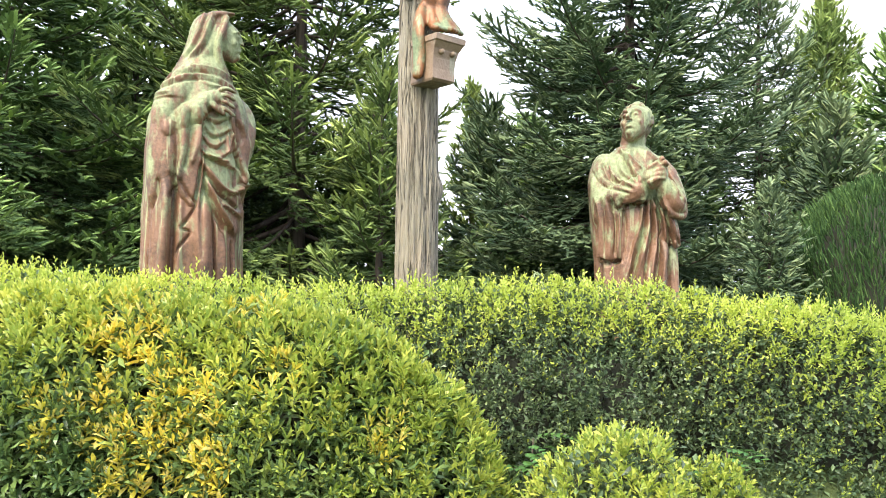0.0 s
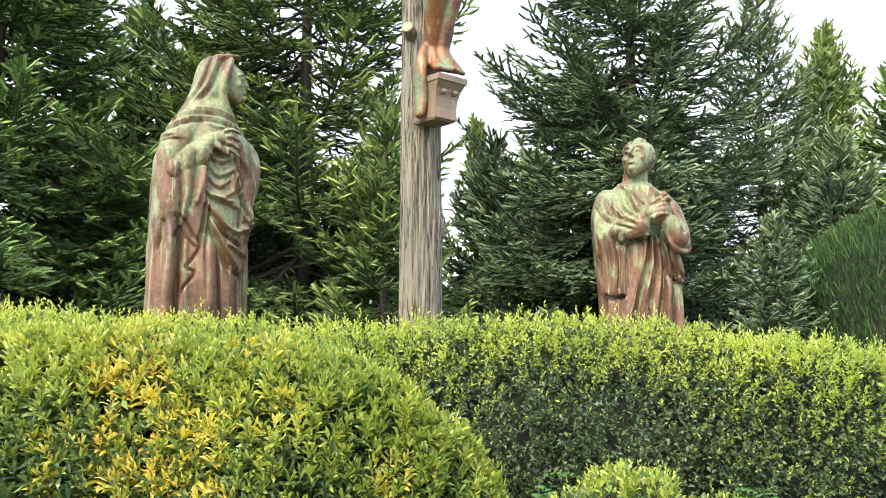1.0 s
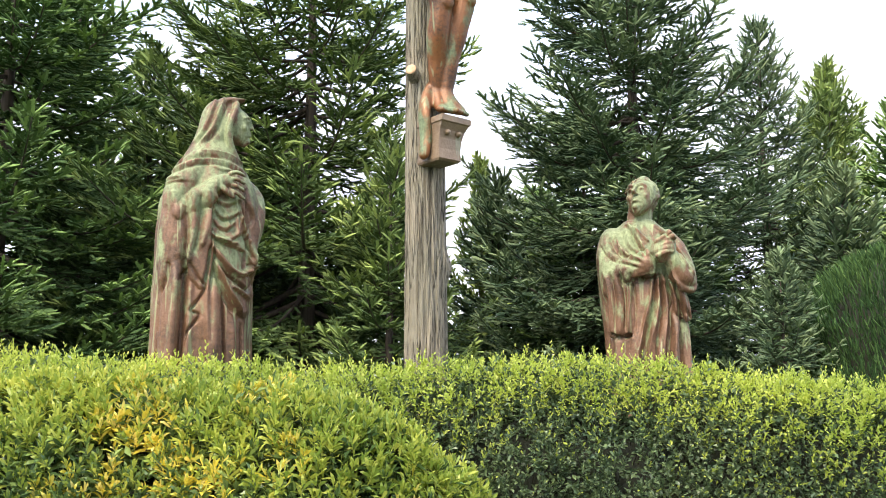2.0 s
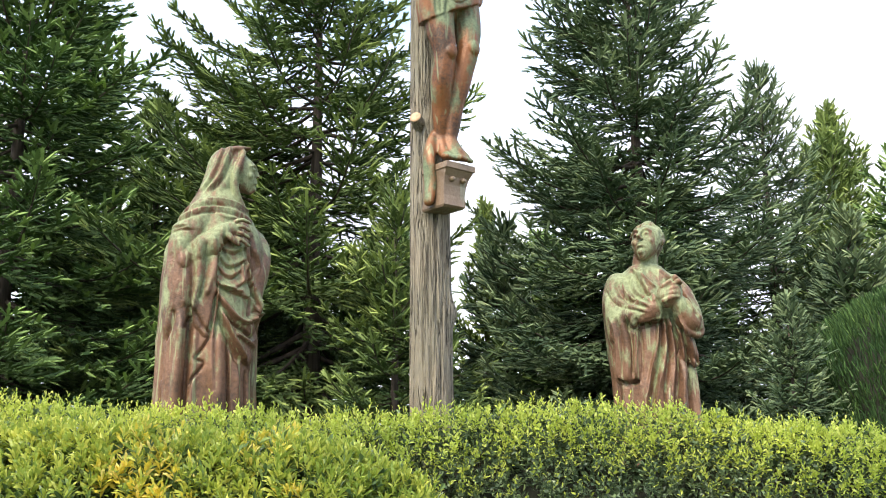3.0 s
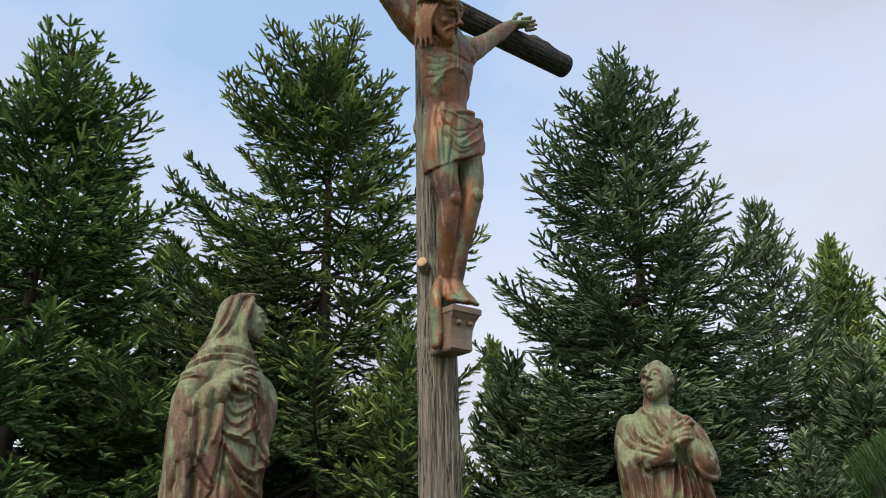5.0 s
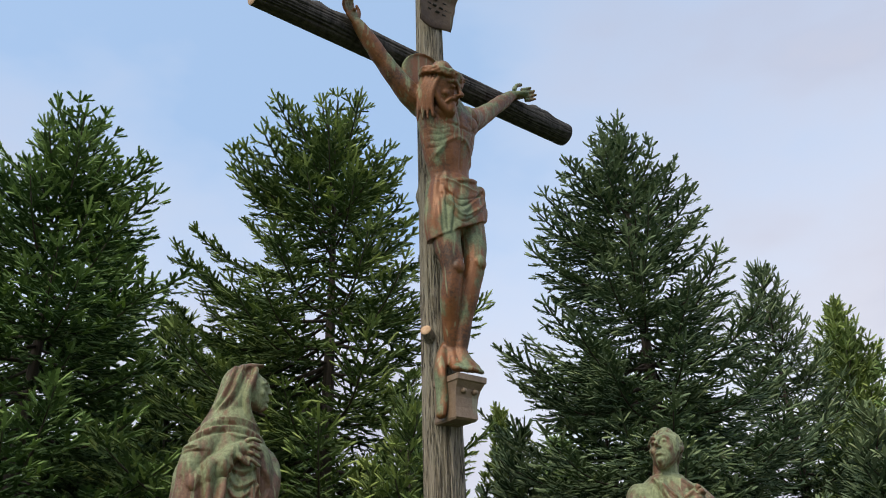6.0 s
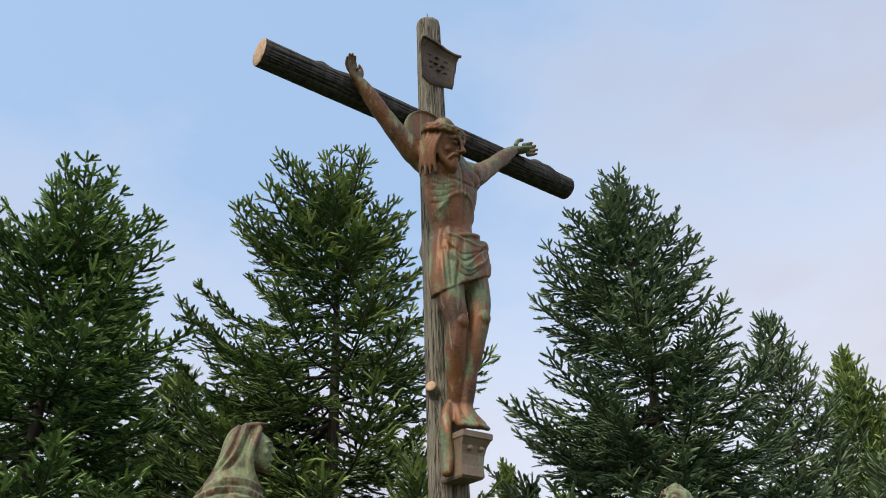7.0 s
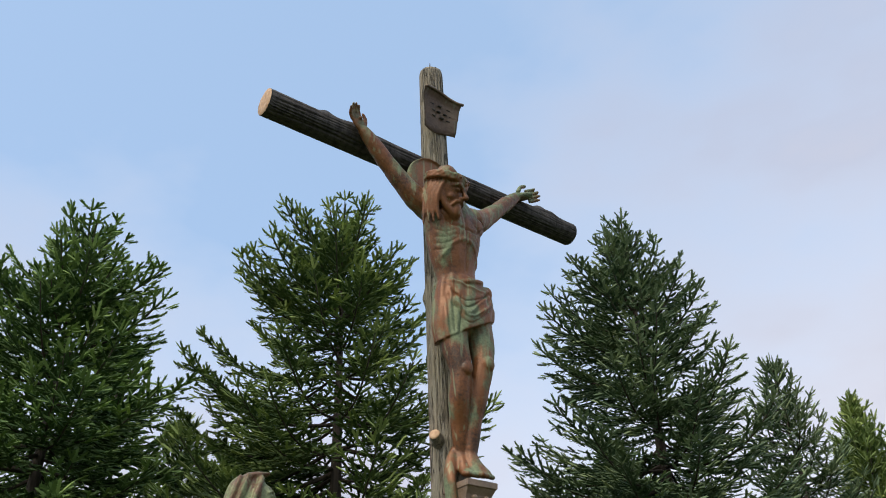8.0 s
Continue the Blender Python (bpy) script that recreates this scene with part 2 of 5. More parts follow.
def tube(path, radii, sides=12, caps=True, wobble=None):
    """Verts and quads of a tube along path; radii: one number or (across, depth) for each point."""
    path = np.array(path, float)
    n = len(path)
    tang = np.gradient(path, axis=0)
    tang /= np.linalg.norm(tang, axis=1)[:, None] + 1e-9
    ref = np.array([0.0, 0.0, 1.0]) if abs(tang[:, 2]).mean() < 0.75 else np.array([0.0, 1.0, 0.0])
    verts = []
    ang = np.linspace(0, 2 * np.pi, sides, endpoint=False)
    for i in range(n):
        side = np.cross(tang[i], ref)
        side /= np.linalg.norm(side) + 1e-9
        top = np.cross(side, tang[i])
        r = radii[i] if np.ndim(radii[i]) else (radii[i], radii[i])
        w = 1.0 if wobble is None else wobble(i, ang)
        verts.append(path[i] + (np.cos(ang) * r[0] * w)[:, None] * side + (np.sin(ang) * r[1] * w)[:, None] * top)
    verts = np.concatenate(verts)
    faces = []
    for i in range(n - 1):
        for k in range(sides):
            a, b = i * sides + k, i * sides + (k + 1) % sides
            faces.append((a, b, b + sides, a + sides))
    faces = np.array(faces)
    if caps:
        c0, c1 = len(verts), len(verts) + 1
        verts = np.vstack([verts, path[0], path[-1]])
        last = (n - 1) * sides
        ends = [(c0, (k + 1) % sides, k, k) for k in range(sides)] + [(c1, last + k, last + (k + 1) % sides, last + (k + 1) % sides) for k in range(sides)]
        faces = np.vstack([faces, ends])
    return verts, faces


def mesh_of(name, pieces, mat, smooth=True):
    """One mesh from several (verts, faces) with triangles written as quads with a doubled corner."""
    me = bpy.data.meshes.new(name)
    vs, fs, off = [], [], 0
    for v, f in pieces:
        vs += [tuple(p) for p in v]
        for q in f:
            q = [int(c) + off for c in q]
            fs.append(q[:3] if len(q) == 4 and q[2] == q[3] else q)
        off += len(v)
    me.from_pydata(vs, [], fs)
    me.polygons.foreach_set("use_smooth", [smooth] * len(fs))
    me.update()
    me.materials.append(mat)
    return me


# ---- ground: level at the camera, rising to a bed behind the hedge ----
def ground_z(x, y):
    s = np.clip((np.asarray(y, float) - 1.6) / 1.6, 0, 1)
    return 0.35 * np.clip((np.asarray(y, float) + 1) / 3, 0, 1) + 0.65 * s * s * (3 - 2 * s)


def build_ground():
    ax = np.concatenate([[-2000, -600, -200, -80, -40], np.linspace(-20, 20, 81), [40, 80, 200, 600, 2000]])
    ay = np.concatenate([[-2000, -600, -200, -60, -20], np.linspace(-8, 24, 97), [40, 80, 200, 600, 2000]])
    gx, gy = np.meshgrid(ax, ay)
    rough = np.array([0.02 * noise.noise((x * 1.7, y * 1.7, 0)) for x, y in zip(gx.ravel(), gy.ravel())])
    v = np.stack([gx.ravel(), gy.ravel(), ground_z(gx, gy).ravel() + rough], 1)
    w = len(ax)
    f = [(j * w + i, j * w + i + 1, (j + 1) * w + i + 1, (j + 1) * w + i) for j in range(len(ay) - 1) for i in range(w - 1)]
    ob = new("ground", np_mesh("ground", v, np.array(f), MAT["ground"], True))
    tagged(ob, "rising bed of soil and rough grass", "ground", "", "structure")


build_ground()


# ---- the cross: its own axes are along (beam), out (front) and up ----
CROSS = Vector((-0.135, 3.86, 0.0))
ALONG = Vector((0.758, 0.652, 0.0))
OUT = Vector((0.652, -0.758, 0.0))
CROSS_TURN = 40.7


def log_mesh(name, start, end, r0, r1, mat, cracks, rows, sides, depth, lean=0.0, seed=0, bumps=()):
    """A weathered log with long cracks; bumps: (share of the length, angle, height, spread)."""
    start, end = np.array(start, float), np.array(end, float)
    ax = end - start
    length = np.linalg.norm(ax)
    ax /= length
    ref = np.array([0, 0, 1.0]) if abs(ax[2]) < 0.7 else np.array([1.0, 0, 0])
    s = np.cross(ax, ref)
    s /= np.linalg.norm(s)
    u = np.cross(s, ax)
    ang = np.linspace(0, 2 * np.pi, sides, endpoint=False)
    verts = []
    for i in range(rows + 1):
        t = i / rows
        r = r0 + (r1 - r0) * t
        ring = []
        for a in ang:
            drift = 0.25 * noise.noise((math.cos(a) * 1.5 + seed, math.sin(a) * 1.5, t * length * 1.3))
            p = noise.noise((math.cos(a + drift) * cracks + seed, math.sin(a + drift) * cracks, t * length * 0.9))
            p2 = noise.noise((math.cos(a + drift) * cracks * 2.3 + seed, math.sin(a + drift) * cracks * 2.3 + 7, t * length * 2.2))
            cut = max(0.0, 1 - abs(p) * 9) + 0.6 * max(0.0, 1 - abs(p2) * 8)
            big = 0.05 * noise.noise((math.cos(a) * 0.8, math.sin(a) * 0.8 + seed, t * length * 0.8))
            rr = r * (1 + big) - depth * cut * min(1.0, 0.25 + (1 - t) * length / 0.08, 0.25 + t * length / 0.08)
            for bt, ba, bh, bs in bumps:
                da = math.atan2(math.sin(a - ba), math.cos(a - ba)) * r
                rr += bh * math.exp(-((t - bt) * length / bs) ** 2 - (da / bs) ** 2)
            ring.append(rr)
        ring = np.array(ring)
        verts.append(start + ax * length * t + (np.cos(ang) * ring)[:, None] * s + (np.sin(ang) * ring)[:, None] * u)
    verts = np.concatenate(verts)
    faces = [(i * sides + k, i * sides + (k + 1) % sides, (i + 1) * sides + (k + 1) % sides, (i + 1) * sides + k) for i in range(rows) for k in range(sides)]
    return verts, np.array(faces), verts[-sides:], verts[:sides]


def cap_mesh(name, ring, push, mat):
    """A slightly domed cut face over a ring."""
    c = ring.mean(0)
    push = np.array(push, float)
    rings = [ring, c + (ring - c) * 0.96 + push * 0.003, c + (ring - c) * 0.5 + push * 0.005]
    n = len(ring)
    v = np.vstack(rings + [c + push * 0.004])
    f = [(j * n + k, j * n + (k + 1) % n, (j + 1) * n + (k + 1) % n, (j + 1) * n + k) for j in range(2) for k in range(n)]
    f += [(2 * n + k, 2 * n + (k + 1) % n, 3 * n, 3 * n) for k in range(n)]
    return mesh_of(name, [(v, f)], mat)


def box_piece(lo, hi, bevel=0.004, taper=(1, 1), shift=(0, 0)):
    """A bevelled block; taper and shift act on its lower face."""
    bm = bmesh.new()
    bmesh.ops.create_cube(bm, size=1.0)
    lo, hi = Vector(lo), Vector(hi)
    for v in bm.verts:
        low = v.co.z < 0
        v.co = Vector(((lo[i] + hi[i]) / 2 + v.co[i] * (hi[i] - lo[i]) for i in range(3)))
        if low:
            v.co.x = (lo.x + hi.x) / 2 + (v.co.x - (lo.x + hi.x) / 2) * taper[0] + shift[0]
            v.co.y = (lo.y + hi.y) / 2 + (v.co.y - (lo.y + hi.y) / 2) * taper[1] + shift[1]
    bmesh.ops.bevel(bm, geom=list(bm.edges), offset=bevel, segments=2, affect="EDGES", profile=0.6)
    bm.verts.index_update()
    v = np.array([p.co[:] for p in bm.verts])
    f = [[q.index for q in face.verts] for face in bm.faces]
    bm.free()
    return v, f


def build_cross():
    cross = thing("wooden_cross", (CROSS.x, CROSS.y, 0.95), "tall cross of weathered logs with a dark crossbeam", "cross", "", "", CROSS_TURN)
    # local frame: x along the beam, -y to the front, z up from the base
    v, f, top, foot = log_mesh("post", (0.02, 0, -0.25), (-0.026, 0, 4.57), 0.111, 0.077, MAT["post"], 4.6, 220, 180, 0.012, 0, 3,
                               [(0.283, 2.28, 0.026, 0.055), (0.651, -0.86, 0.016, 0.04)])
    part("post", mesh_of("post", [(v, f)], MAT["post"]), cross, "silver-grey log with long cracks")
    part("post_top", cap_mesh("post_top", top, (0, 0, 6), MAT["post"]), cross)
    sv, sf = tube([(-0.026, 0, 4.57), (-0.028, 0, 4.64), (-0.03, 0.001, 4.69)], [0.0055, 0.0045, 0.002], 8)
    part("spike", mesh_of("spike", [(sv, sf)], MAT["beam"]), cross, "thin dark metal spike")
    v, f, right, left = log_mesh("crossbeam", (-1.165, 0, 3.733), (1.125, 0, 3.733), 0.079, 0.078, MAT["beam"], 3.4, 140, 110, 0.009, 0, 11,
                                 [(0.155, 1.5, 0.03, 0.045), (0.19, 1.9, 0.022, 0.06), (0.23, 1.2, 0.018, 0.06), (0.87, 1.5, 0.035, 0.05), (0.91, 1.2, 0.02, 0.05), (0.3, 2.2, 0.012, 0.09)])
    beam = part("crossbeam", mesh_of("crossbeam", [(v, f)], MAT["beam"]), cross, "dark weathered log crossbeam")
    part("cut_end", cap_mesh("cut_end", left[::-1], (-1, 0, 0), MAT["cut"]), beam, "pale fresh-sawn end grain")
    part("cut_end", cap_mesh("cut_end", right, (1, 0, 0), MAT["beam"]), beam)
    # sawn branch stub on the post
    kv, kf, kend, _ = log_mesh("branch_stub", (-0.07, -0.02, 2.035), (-0.135, -0.06, 2.06), 0.036, 0.028, MAT["post"], 1.5, 6, 24, 0.002, 0, 5)
    stub = part("branch_stub", mesh_of("branch_stub", [(kv, kf)], MAT["post"]), cross)
    part("cut_face", cap_mesh("cut_face", kend, (-0.8, -0.5, 0.3), MAT["cut"]), stub, "pale sawn face of a branch stub")
    # inscription plate: a curled bronze scroll with two rows of worn marks
    bm = bmesh.new()
    nx, nz = 20, 20
    grid = []
    for j in range(nz + 1):
        for i in range(nx + 1):
            a, b = i / nx, j / nz
            wide = 0.118 + 0.028 * b
            x = -0.042 + (a * 2 - 1) * wide + 0.02 * (b - 0.5)
            z = 4.0 + 0.30 * b + 0.018 * math.sin(a * 5.2) * (1 if b > 0.5 else -0.6)
            y = -0.114 + 0.02 * math.cos((a - 0.5) * 3.0) - 0.028 * max(0, b - 0.86) / 0.14 * (1 - b + 0.86) + 0.01 * max(0, 0.1 - b) / 0.1
            grid.append(bm.verts.new((x, y, z)))
    for j in range(nz):
        for i in range(nx):
            k = j * (nx + 1) + i
            bm.faces.new((grid[k], grid[k + 1], grid[k + nx + 2], grid[k + nx + 1]))
    bmesh.ops.solidify(bm, geom=list(bm.faces), thickness=-0.012)
    me = bpy.data.meshes.new("plate")
    bm.to_mesh(me)
    bm.free()
    me.polygons.foreach_set("use_smooth", [True] * len(me.polygons))
    me.materials.append(MAT["block_bronze"])
    plate = part("inscription_plate", me, cross, "curled bronze scroll with worn raised marks")
    part("bracket", mesh_of("bracket", [box_piece((-0.05, -0.09, 4.08), (0.03, -0.05, 4.2), 0.006)], MAT["bronze"]), plate)
    roll = tube([((2 * t - 1) * 0.146 - 0.022, -0.139 + 0.02 * math.cos((t - 0.5) * 3.0), 4.302 + 0.018 * math.sin(t * 5.2)) for t in np.linspace(0, 1, 16)], [0.010] * 16, 10)
    part("rolled_edge", mesh_of("rolled_edge", [roll], MAT["block_bronze"]), plate)
    for row, (zz, marks) in enumerate(((4.215, (-0.07, -0.01, 0.06)), (4.165, (-0.06, -0.02, 0.03, 0.075)), (4.12, (-0.06, 0.0, 0.05)))):
        for mx in marks:
            bar = box_piece((mx - 0.045, -0.0975 - 0.012 * (1 - abs(mx) * 8), zz - 0.0032), (mx - 0.019, -0.088, zz + 0.0032), 0.001)
            part("mark", mesh_of("mark", [bar], MAT["beam"], False), plate)
    # footrest: block with two bolt heads
    prof = [(1.60, 0.072, 0.225), (1.61, 0.078, 0.236), (1.66, 0.077, 0.226), (1.71, 0.082, 0.224), (1.75, 0.090, 0.232), (1.78, 0.100, 0.25), (1.785, 0.106, 0.258), (1.81, 0.106, 0.258), (1.815, 0.102, 0.253)]
    rv = np.array([(sx * w * 0.84 - 0.012 - 0.024 * (1.81 - z) / 0.2, y, z - 0.012) for z, w, fr in prof for sx, y in ((-1, -0.07), (-1, -fr), (1, -fr), (1, -0.07))])
    rf = [(4 * k + c, 4 * k + (c + 1) % 4, 4 * k + 4 + (c + 1) % 4, 4 * k + 4 + c) for k in range(len(prof) - 1) for c in range(4)]
    rf += [(0, 3, 2, 1), tuple(4 * (len(prof) - 1) + c for c in range(4))]
    rest = part("footrest", mesh_of("footrest", [(rv, rf)], MAT["block_bronze"], False), cross, "bronze footrest block with a moulded front")
    for bx in (-0.052, 0.016):
        bv, bf = tube([(bx, -0.205, 1.725), (bx, -0.24, 1.725), (bx, -0.25, 1.723)], [0.014, 0.014, 0.009], 12)
        part("bolt", mesh_of("bolt", [(bv, bf)], MAT["block_bronze"]), rest)
    return cross


build_cross()


# ---- statues: each one is a single cast bronze mesh ----
def ball(c, r, n=14):
    """An ellipsoid."""
    r = (r, r, r) if not np.ndim(r) else r
    th = np.linspace(0.05, np.pi - 0.05, n)
    path = [(c[0], c[1], c[2] + r[2] * math.cos(t)) for t in th]
    return tube(path, [(r[0] * math.sin(t), r[1] * math.sin(t)) for t in th], 20)


def limb(points, radii, sides=16, fine=4):
    """A smooth tube through points, with rounded ends."""
    p, r = np.array(points, float), np.array([k if np.ndim(k) else (k, k) for k in radii], float)
    ts = np.linspace(0, len(p) - 1, (len(p) - 1) * fine + 1)
    # smooth interpolation by Catmull-Rom
    def cr(a, s):
        i = min(int(s), len(a) - 2)
        u = s - i
        p0, p1, p2, p3 = a[max(i - 1, 0)], a[i], a[i + 1], a[min(i + 2, len(a) - 1)]
        return 0.5 * (2 * p1 + (p2 - p0) * u + (2 * p0 - 5 * p1 + 4 * p2 - p3) * u * u + (3 * p1 - p0 - 3 * p2 + p3) * u ** 3)
    q = np.array([cr(p, s) for s in ts])
    rr = np.maximum(np.array([cr(r, s) for s in ts]), 0.002)
    d0, d1 = q[0] - q[1], q[-1] - q[-2]
    d0, d1 = d0 / np.linalg.norm(d0), d1 / np.linalg.norm(d1)
    m0, m1 = rr[0].mean(), rr[-1].mean()
    q = np.vstack([q[0] + d0 * m0 * 0.8, q[0] + d0 * m0 * 0.5, q, q[-1] + d1 * m1 * 0.5, q[-1] + d1 * m1 * 0.8])
    rr = np.vstack([rr[0] * 0.35, rr[0] * 0.8, rr, rr[-1] * 0.8, rr[-1] * 0.35])
    return tube(q, rr, sides)


def robe(levels, folds, sides=120, rows=110):
    """A draped body: levels (z, x back, x front, y near, y far); folds(angle, z) pushes the surface out."""
    lv = np.array(levels, float)
    zs = np.linspace(lv[0, 0], lv[-1, 0], rows)
    cols = [np.interp(zs, lv[:, 0], lv[:, k]) for k in range(1, 5)]
    k = np.array([0.25, 0.5, 0.25])
    cols = [np.convolve(np.pad(c, 2, "edge"), np.convolve(k, k), "valid") for c in cols]
    ang = np.linspace(0, 2 * np.pi, sides, endpoint=False)
    verts = []
    for i, z in enumerate(zs):
        x0, x1, y0, y1 = (c[i] for c in cols)
        cx, cy, rx, ry = (x0 + x1) / 2, (y0 + y1) / 2, (x1 - x0) / 2, (y1 - y0) / 2
        push = np.array([folds(a, z) for a in ang])
        e = 0.88
        ca, sa = np.cos(ang), np.sin(ang)
        verts.append(np.stack([cx + np.sign(ca) * np.abs(ca) ** e * rx + ca * push, cy + np.sign(sa) * np.abs(sa) ** e * ry + sa * push, np.full(sides, z)], 1))
    n = len(verts)
    verts = np.concatenate(verts)
    f = [(i * sides + q, i * sides + (q + 1) % sides, (i + 1) * sides + (q + 1) % sides, (i + 1) * sides + q) for i in range(n - 1) for q in range(sides)]
    c0, c1 = len(verts), len(verts) + 1
    verts = np.vstack([verts, verts[:sides].mean(0), verts[-sides:].mean(0)])
    f += [(c0, (q + 1) % sides, q, q) for q in range(sides)] + [(c1, (n - 1) * sides + q, (n - 1) * sides + (q + 1) % sides, (n - 1) * sides + (q + 1) % sides) for q in range(sides)]
    return verts, np.array(f)


def smooth_line(points, fine=6):
    p = np.array(points, float)
    out = []
    for k in range(len(p) - 1):
        p0, p1, p2, p3 = p[max(k - 1, 0)], p[k], p[k + 1], p[min(k + 2, len(p) - 1)]
        for u in np.arange(fine) / fine:
            out.append(0.5 * (2 * p1 + (p2 - p0) * u + (2 * p0 - 5 * p1 + 4 * p2 - p3) * u * u + (3 * p1 - p0 - 3 * p2 + p3) * u ** 3))
    return np.array(out + [p[-1]])


def carve(co, nr, strokes):
    """Chases folds into the front: strokes are (points in x and z, width, height), ridges above zero and creases below.
    A fourth entry makes a hem: the cloth to the left of the line's run stands proud by the height and fades over that distance."""
    push = np.zeros(len(co))
    flat = co[:, [0, 2]]
    for points, width, height, *hem in strokes:
        width = width * 0.68
        line = smooth_line(points)
        far = max(3 * width, 2.5 * hem[0] if hem else 0)
        near = np.all((flat > line.min(0) - far) & (flat < line.max(0) + far), axis=1) & (nr[:, 1] < 0.1)
        q = flat[near]
        if not len(q):
            continue
        best, where, sided = np.full(len(q), 9.0), np.zeros(len(q)), np.zeros(len(q))
        for k in range(len(line) - 1):
            a, b = line[k], line[k + 1]
            d = b - a
            t = np.clip(((q - a) @ d) / (d @ d + 1e-12), 0, 1)
            off = q - a - t[:, None] * d
            dist = np.linalg.norm(off, axis=1)
            closer = dist < best
            best[closer], where[closer] = dist[closer], (k + t[closer]) / (len(line) - 1)
            sided[closer] = np.sign(d[0] * off[closer, 1] - d[1] * off[closer, 0])
        fade = np.minimum(1, np.minimum(where, 1 - where) * 7 + 0.25)
        if hem:
            shape = np.clip(0.5 + sided * best / width, 0, 1) * np.exp(-(best / hem[0]) ** 2) - 0.5 * np.clip(0.5 - sided * best / width, 0, 1) * np.exp(-(best / width / 1.6) ** 2)
        else:
            shape = 1.15 * np.exp(-(best / width) ** 2)
        push[near] += height * fade * shape * np.clip(0.35 - nr[near, 1] * 1.1, 0, 1)
    return push


def cast(name, pieces, at, turn, voxel, label, category, relief=0.0, strokes=(), mat="bronze", drape=(0.0, 9.0)):
    """Fuses pieces into one closed skin, chases its folds and links it as a statue."""
    raw = mesh_of(name + "_raw", pieces, MAT[mat])
    bm = bmesh.new()
    bm.from_mesh(raw)
    bmesh.ops.recalc_face_normals(bm, faces=list(bm.faces))
    bm.to_mesh(raw)
    bm.free()
    tmp = new(name + "_raw", raw)
    md = tmp.modifiers.new("fuse", "REMESH")
    md.mode, md.voxel_size, md.use_smooth_shade = "VOXEL", voxel, True
    sm = tmp.modifiers.new("soften", "SMOOTH")
    sm.factor, sm.iterations = 0.4, 2
    me = bpy.data.meshes.new_from_object(tmp.evaluated_get(bpy.context.evaluated_depsgraph_get()))
    bpy.data.objects.remove(tmp)
    bpy.data.meshes.remove(raw)
    me.name = name
    co = np.empty(len(me.vertices) * 3, np.float32)
    me.vertices.foreach_get("co", co)
    co = co.reshape(-1, 3).astype(float)
    nr = np.array([v.normal[:] for v in me.vertices])
    push = np.array([relief * noise.noise((p[0] * 22, p[1] * 22, p[2] * 9)) for p in co])
    if strokes:
        push = push + carve(co, nr, strokes)
    if drape[0]:
        # fine hanging folds, fading out towards the head
        fine = []
        for q in co:
            bend = 0.6 * noise.noise((q[0] * 3, q[1] * 3, q[2] * 2.2))
            fold = noise.noise((q[0] * 24 + 4 * bend, q[1] * 24, q[2] * 3.2 + bend))
            thin = noise.noise((q[0] * 55 + 6 * bend, q[1] * 55, q[2] * 6.0 + 3))
            fine.append((1 - 2.4 * abs(fold)) * 0.7 + (1 - 2.4 * abs(thin)) * 0.3)
        push = push + drape[0] * np.array(fine) * np.clip((drape[1] - co[:, 2]) / 0.15, 0, 1)
    me.vertices.foreach_set("co", (co + nr * push[:, None]).astype(np.float32).ravel())
    me.update()
    if not me.materials:
        me.materials.append(MAT[mat])
    me.polygons.foreach_set("use_smooth", [True] * len(me.polygons))
    ob = new(name, me)
    ob.matrix_world = pose(*at, 0, 0, turn)
    return tagged(ob, label, category)


def hand(root, way, side, flat, size=1.0, curl=0.25, spread=0.12):
    """Palm and fingers: way points along the fingers, side across, flat out of the palm."""
    root, way, side, flat = (np.array(k, float) for k in (root, way, side, flat))
    out = [limb([root, root + way * 0.05 * size, root + way * 0.09 * size], [(0.026 * size, 0.018 * size), (0.04 * size, 0.016 * size), (0.036 * size, 0.014 * size)], 14)]
    for k in range(4):
        o = (k - 1.5) * 0.021 * size
        w = way + side * (k - 1.5) * spread
        ln = (0.065, 0.078, 0.074, 0.058)[k] * size
        b = root + way * 0.088 * size + side * o
        out.append(limb([b, b + w * ln * 0.5 + flat * curl * ln * 0.2, b + w * ln * 0.85 + flat * curl * ln * 0.7], [0.0105 * size, 0.0095 * size, 0.0075 * size], 10, 3))
    b = root + way * 0.03 * size + side * 0.032 * size
    out.append(limb([b, b + way * 0.03 * size + side * 0.025 * size, b + way * 0.065 * size + side * 0.03 * size], [0.013 * size, 0.011 * size, 0.009 * size], 10, 3))
    return out


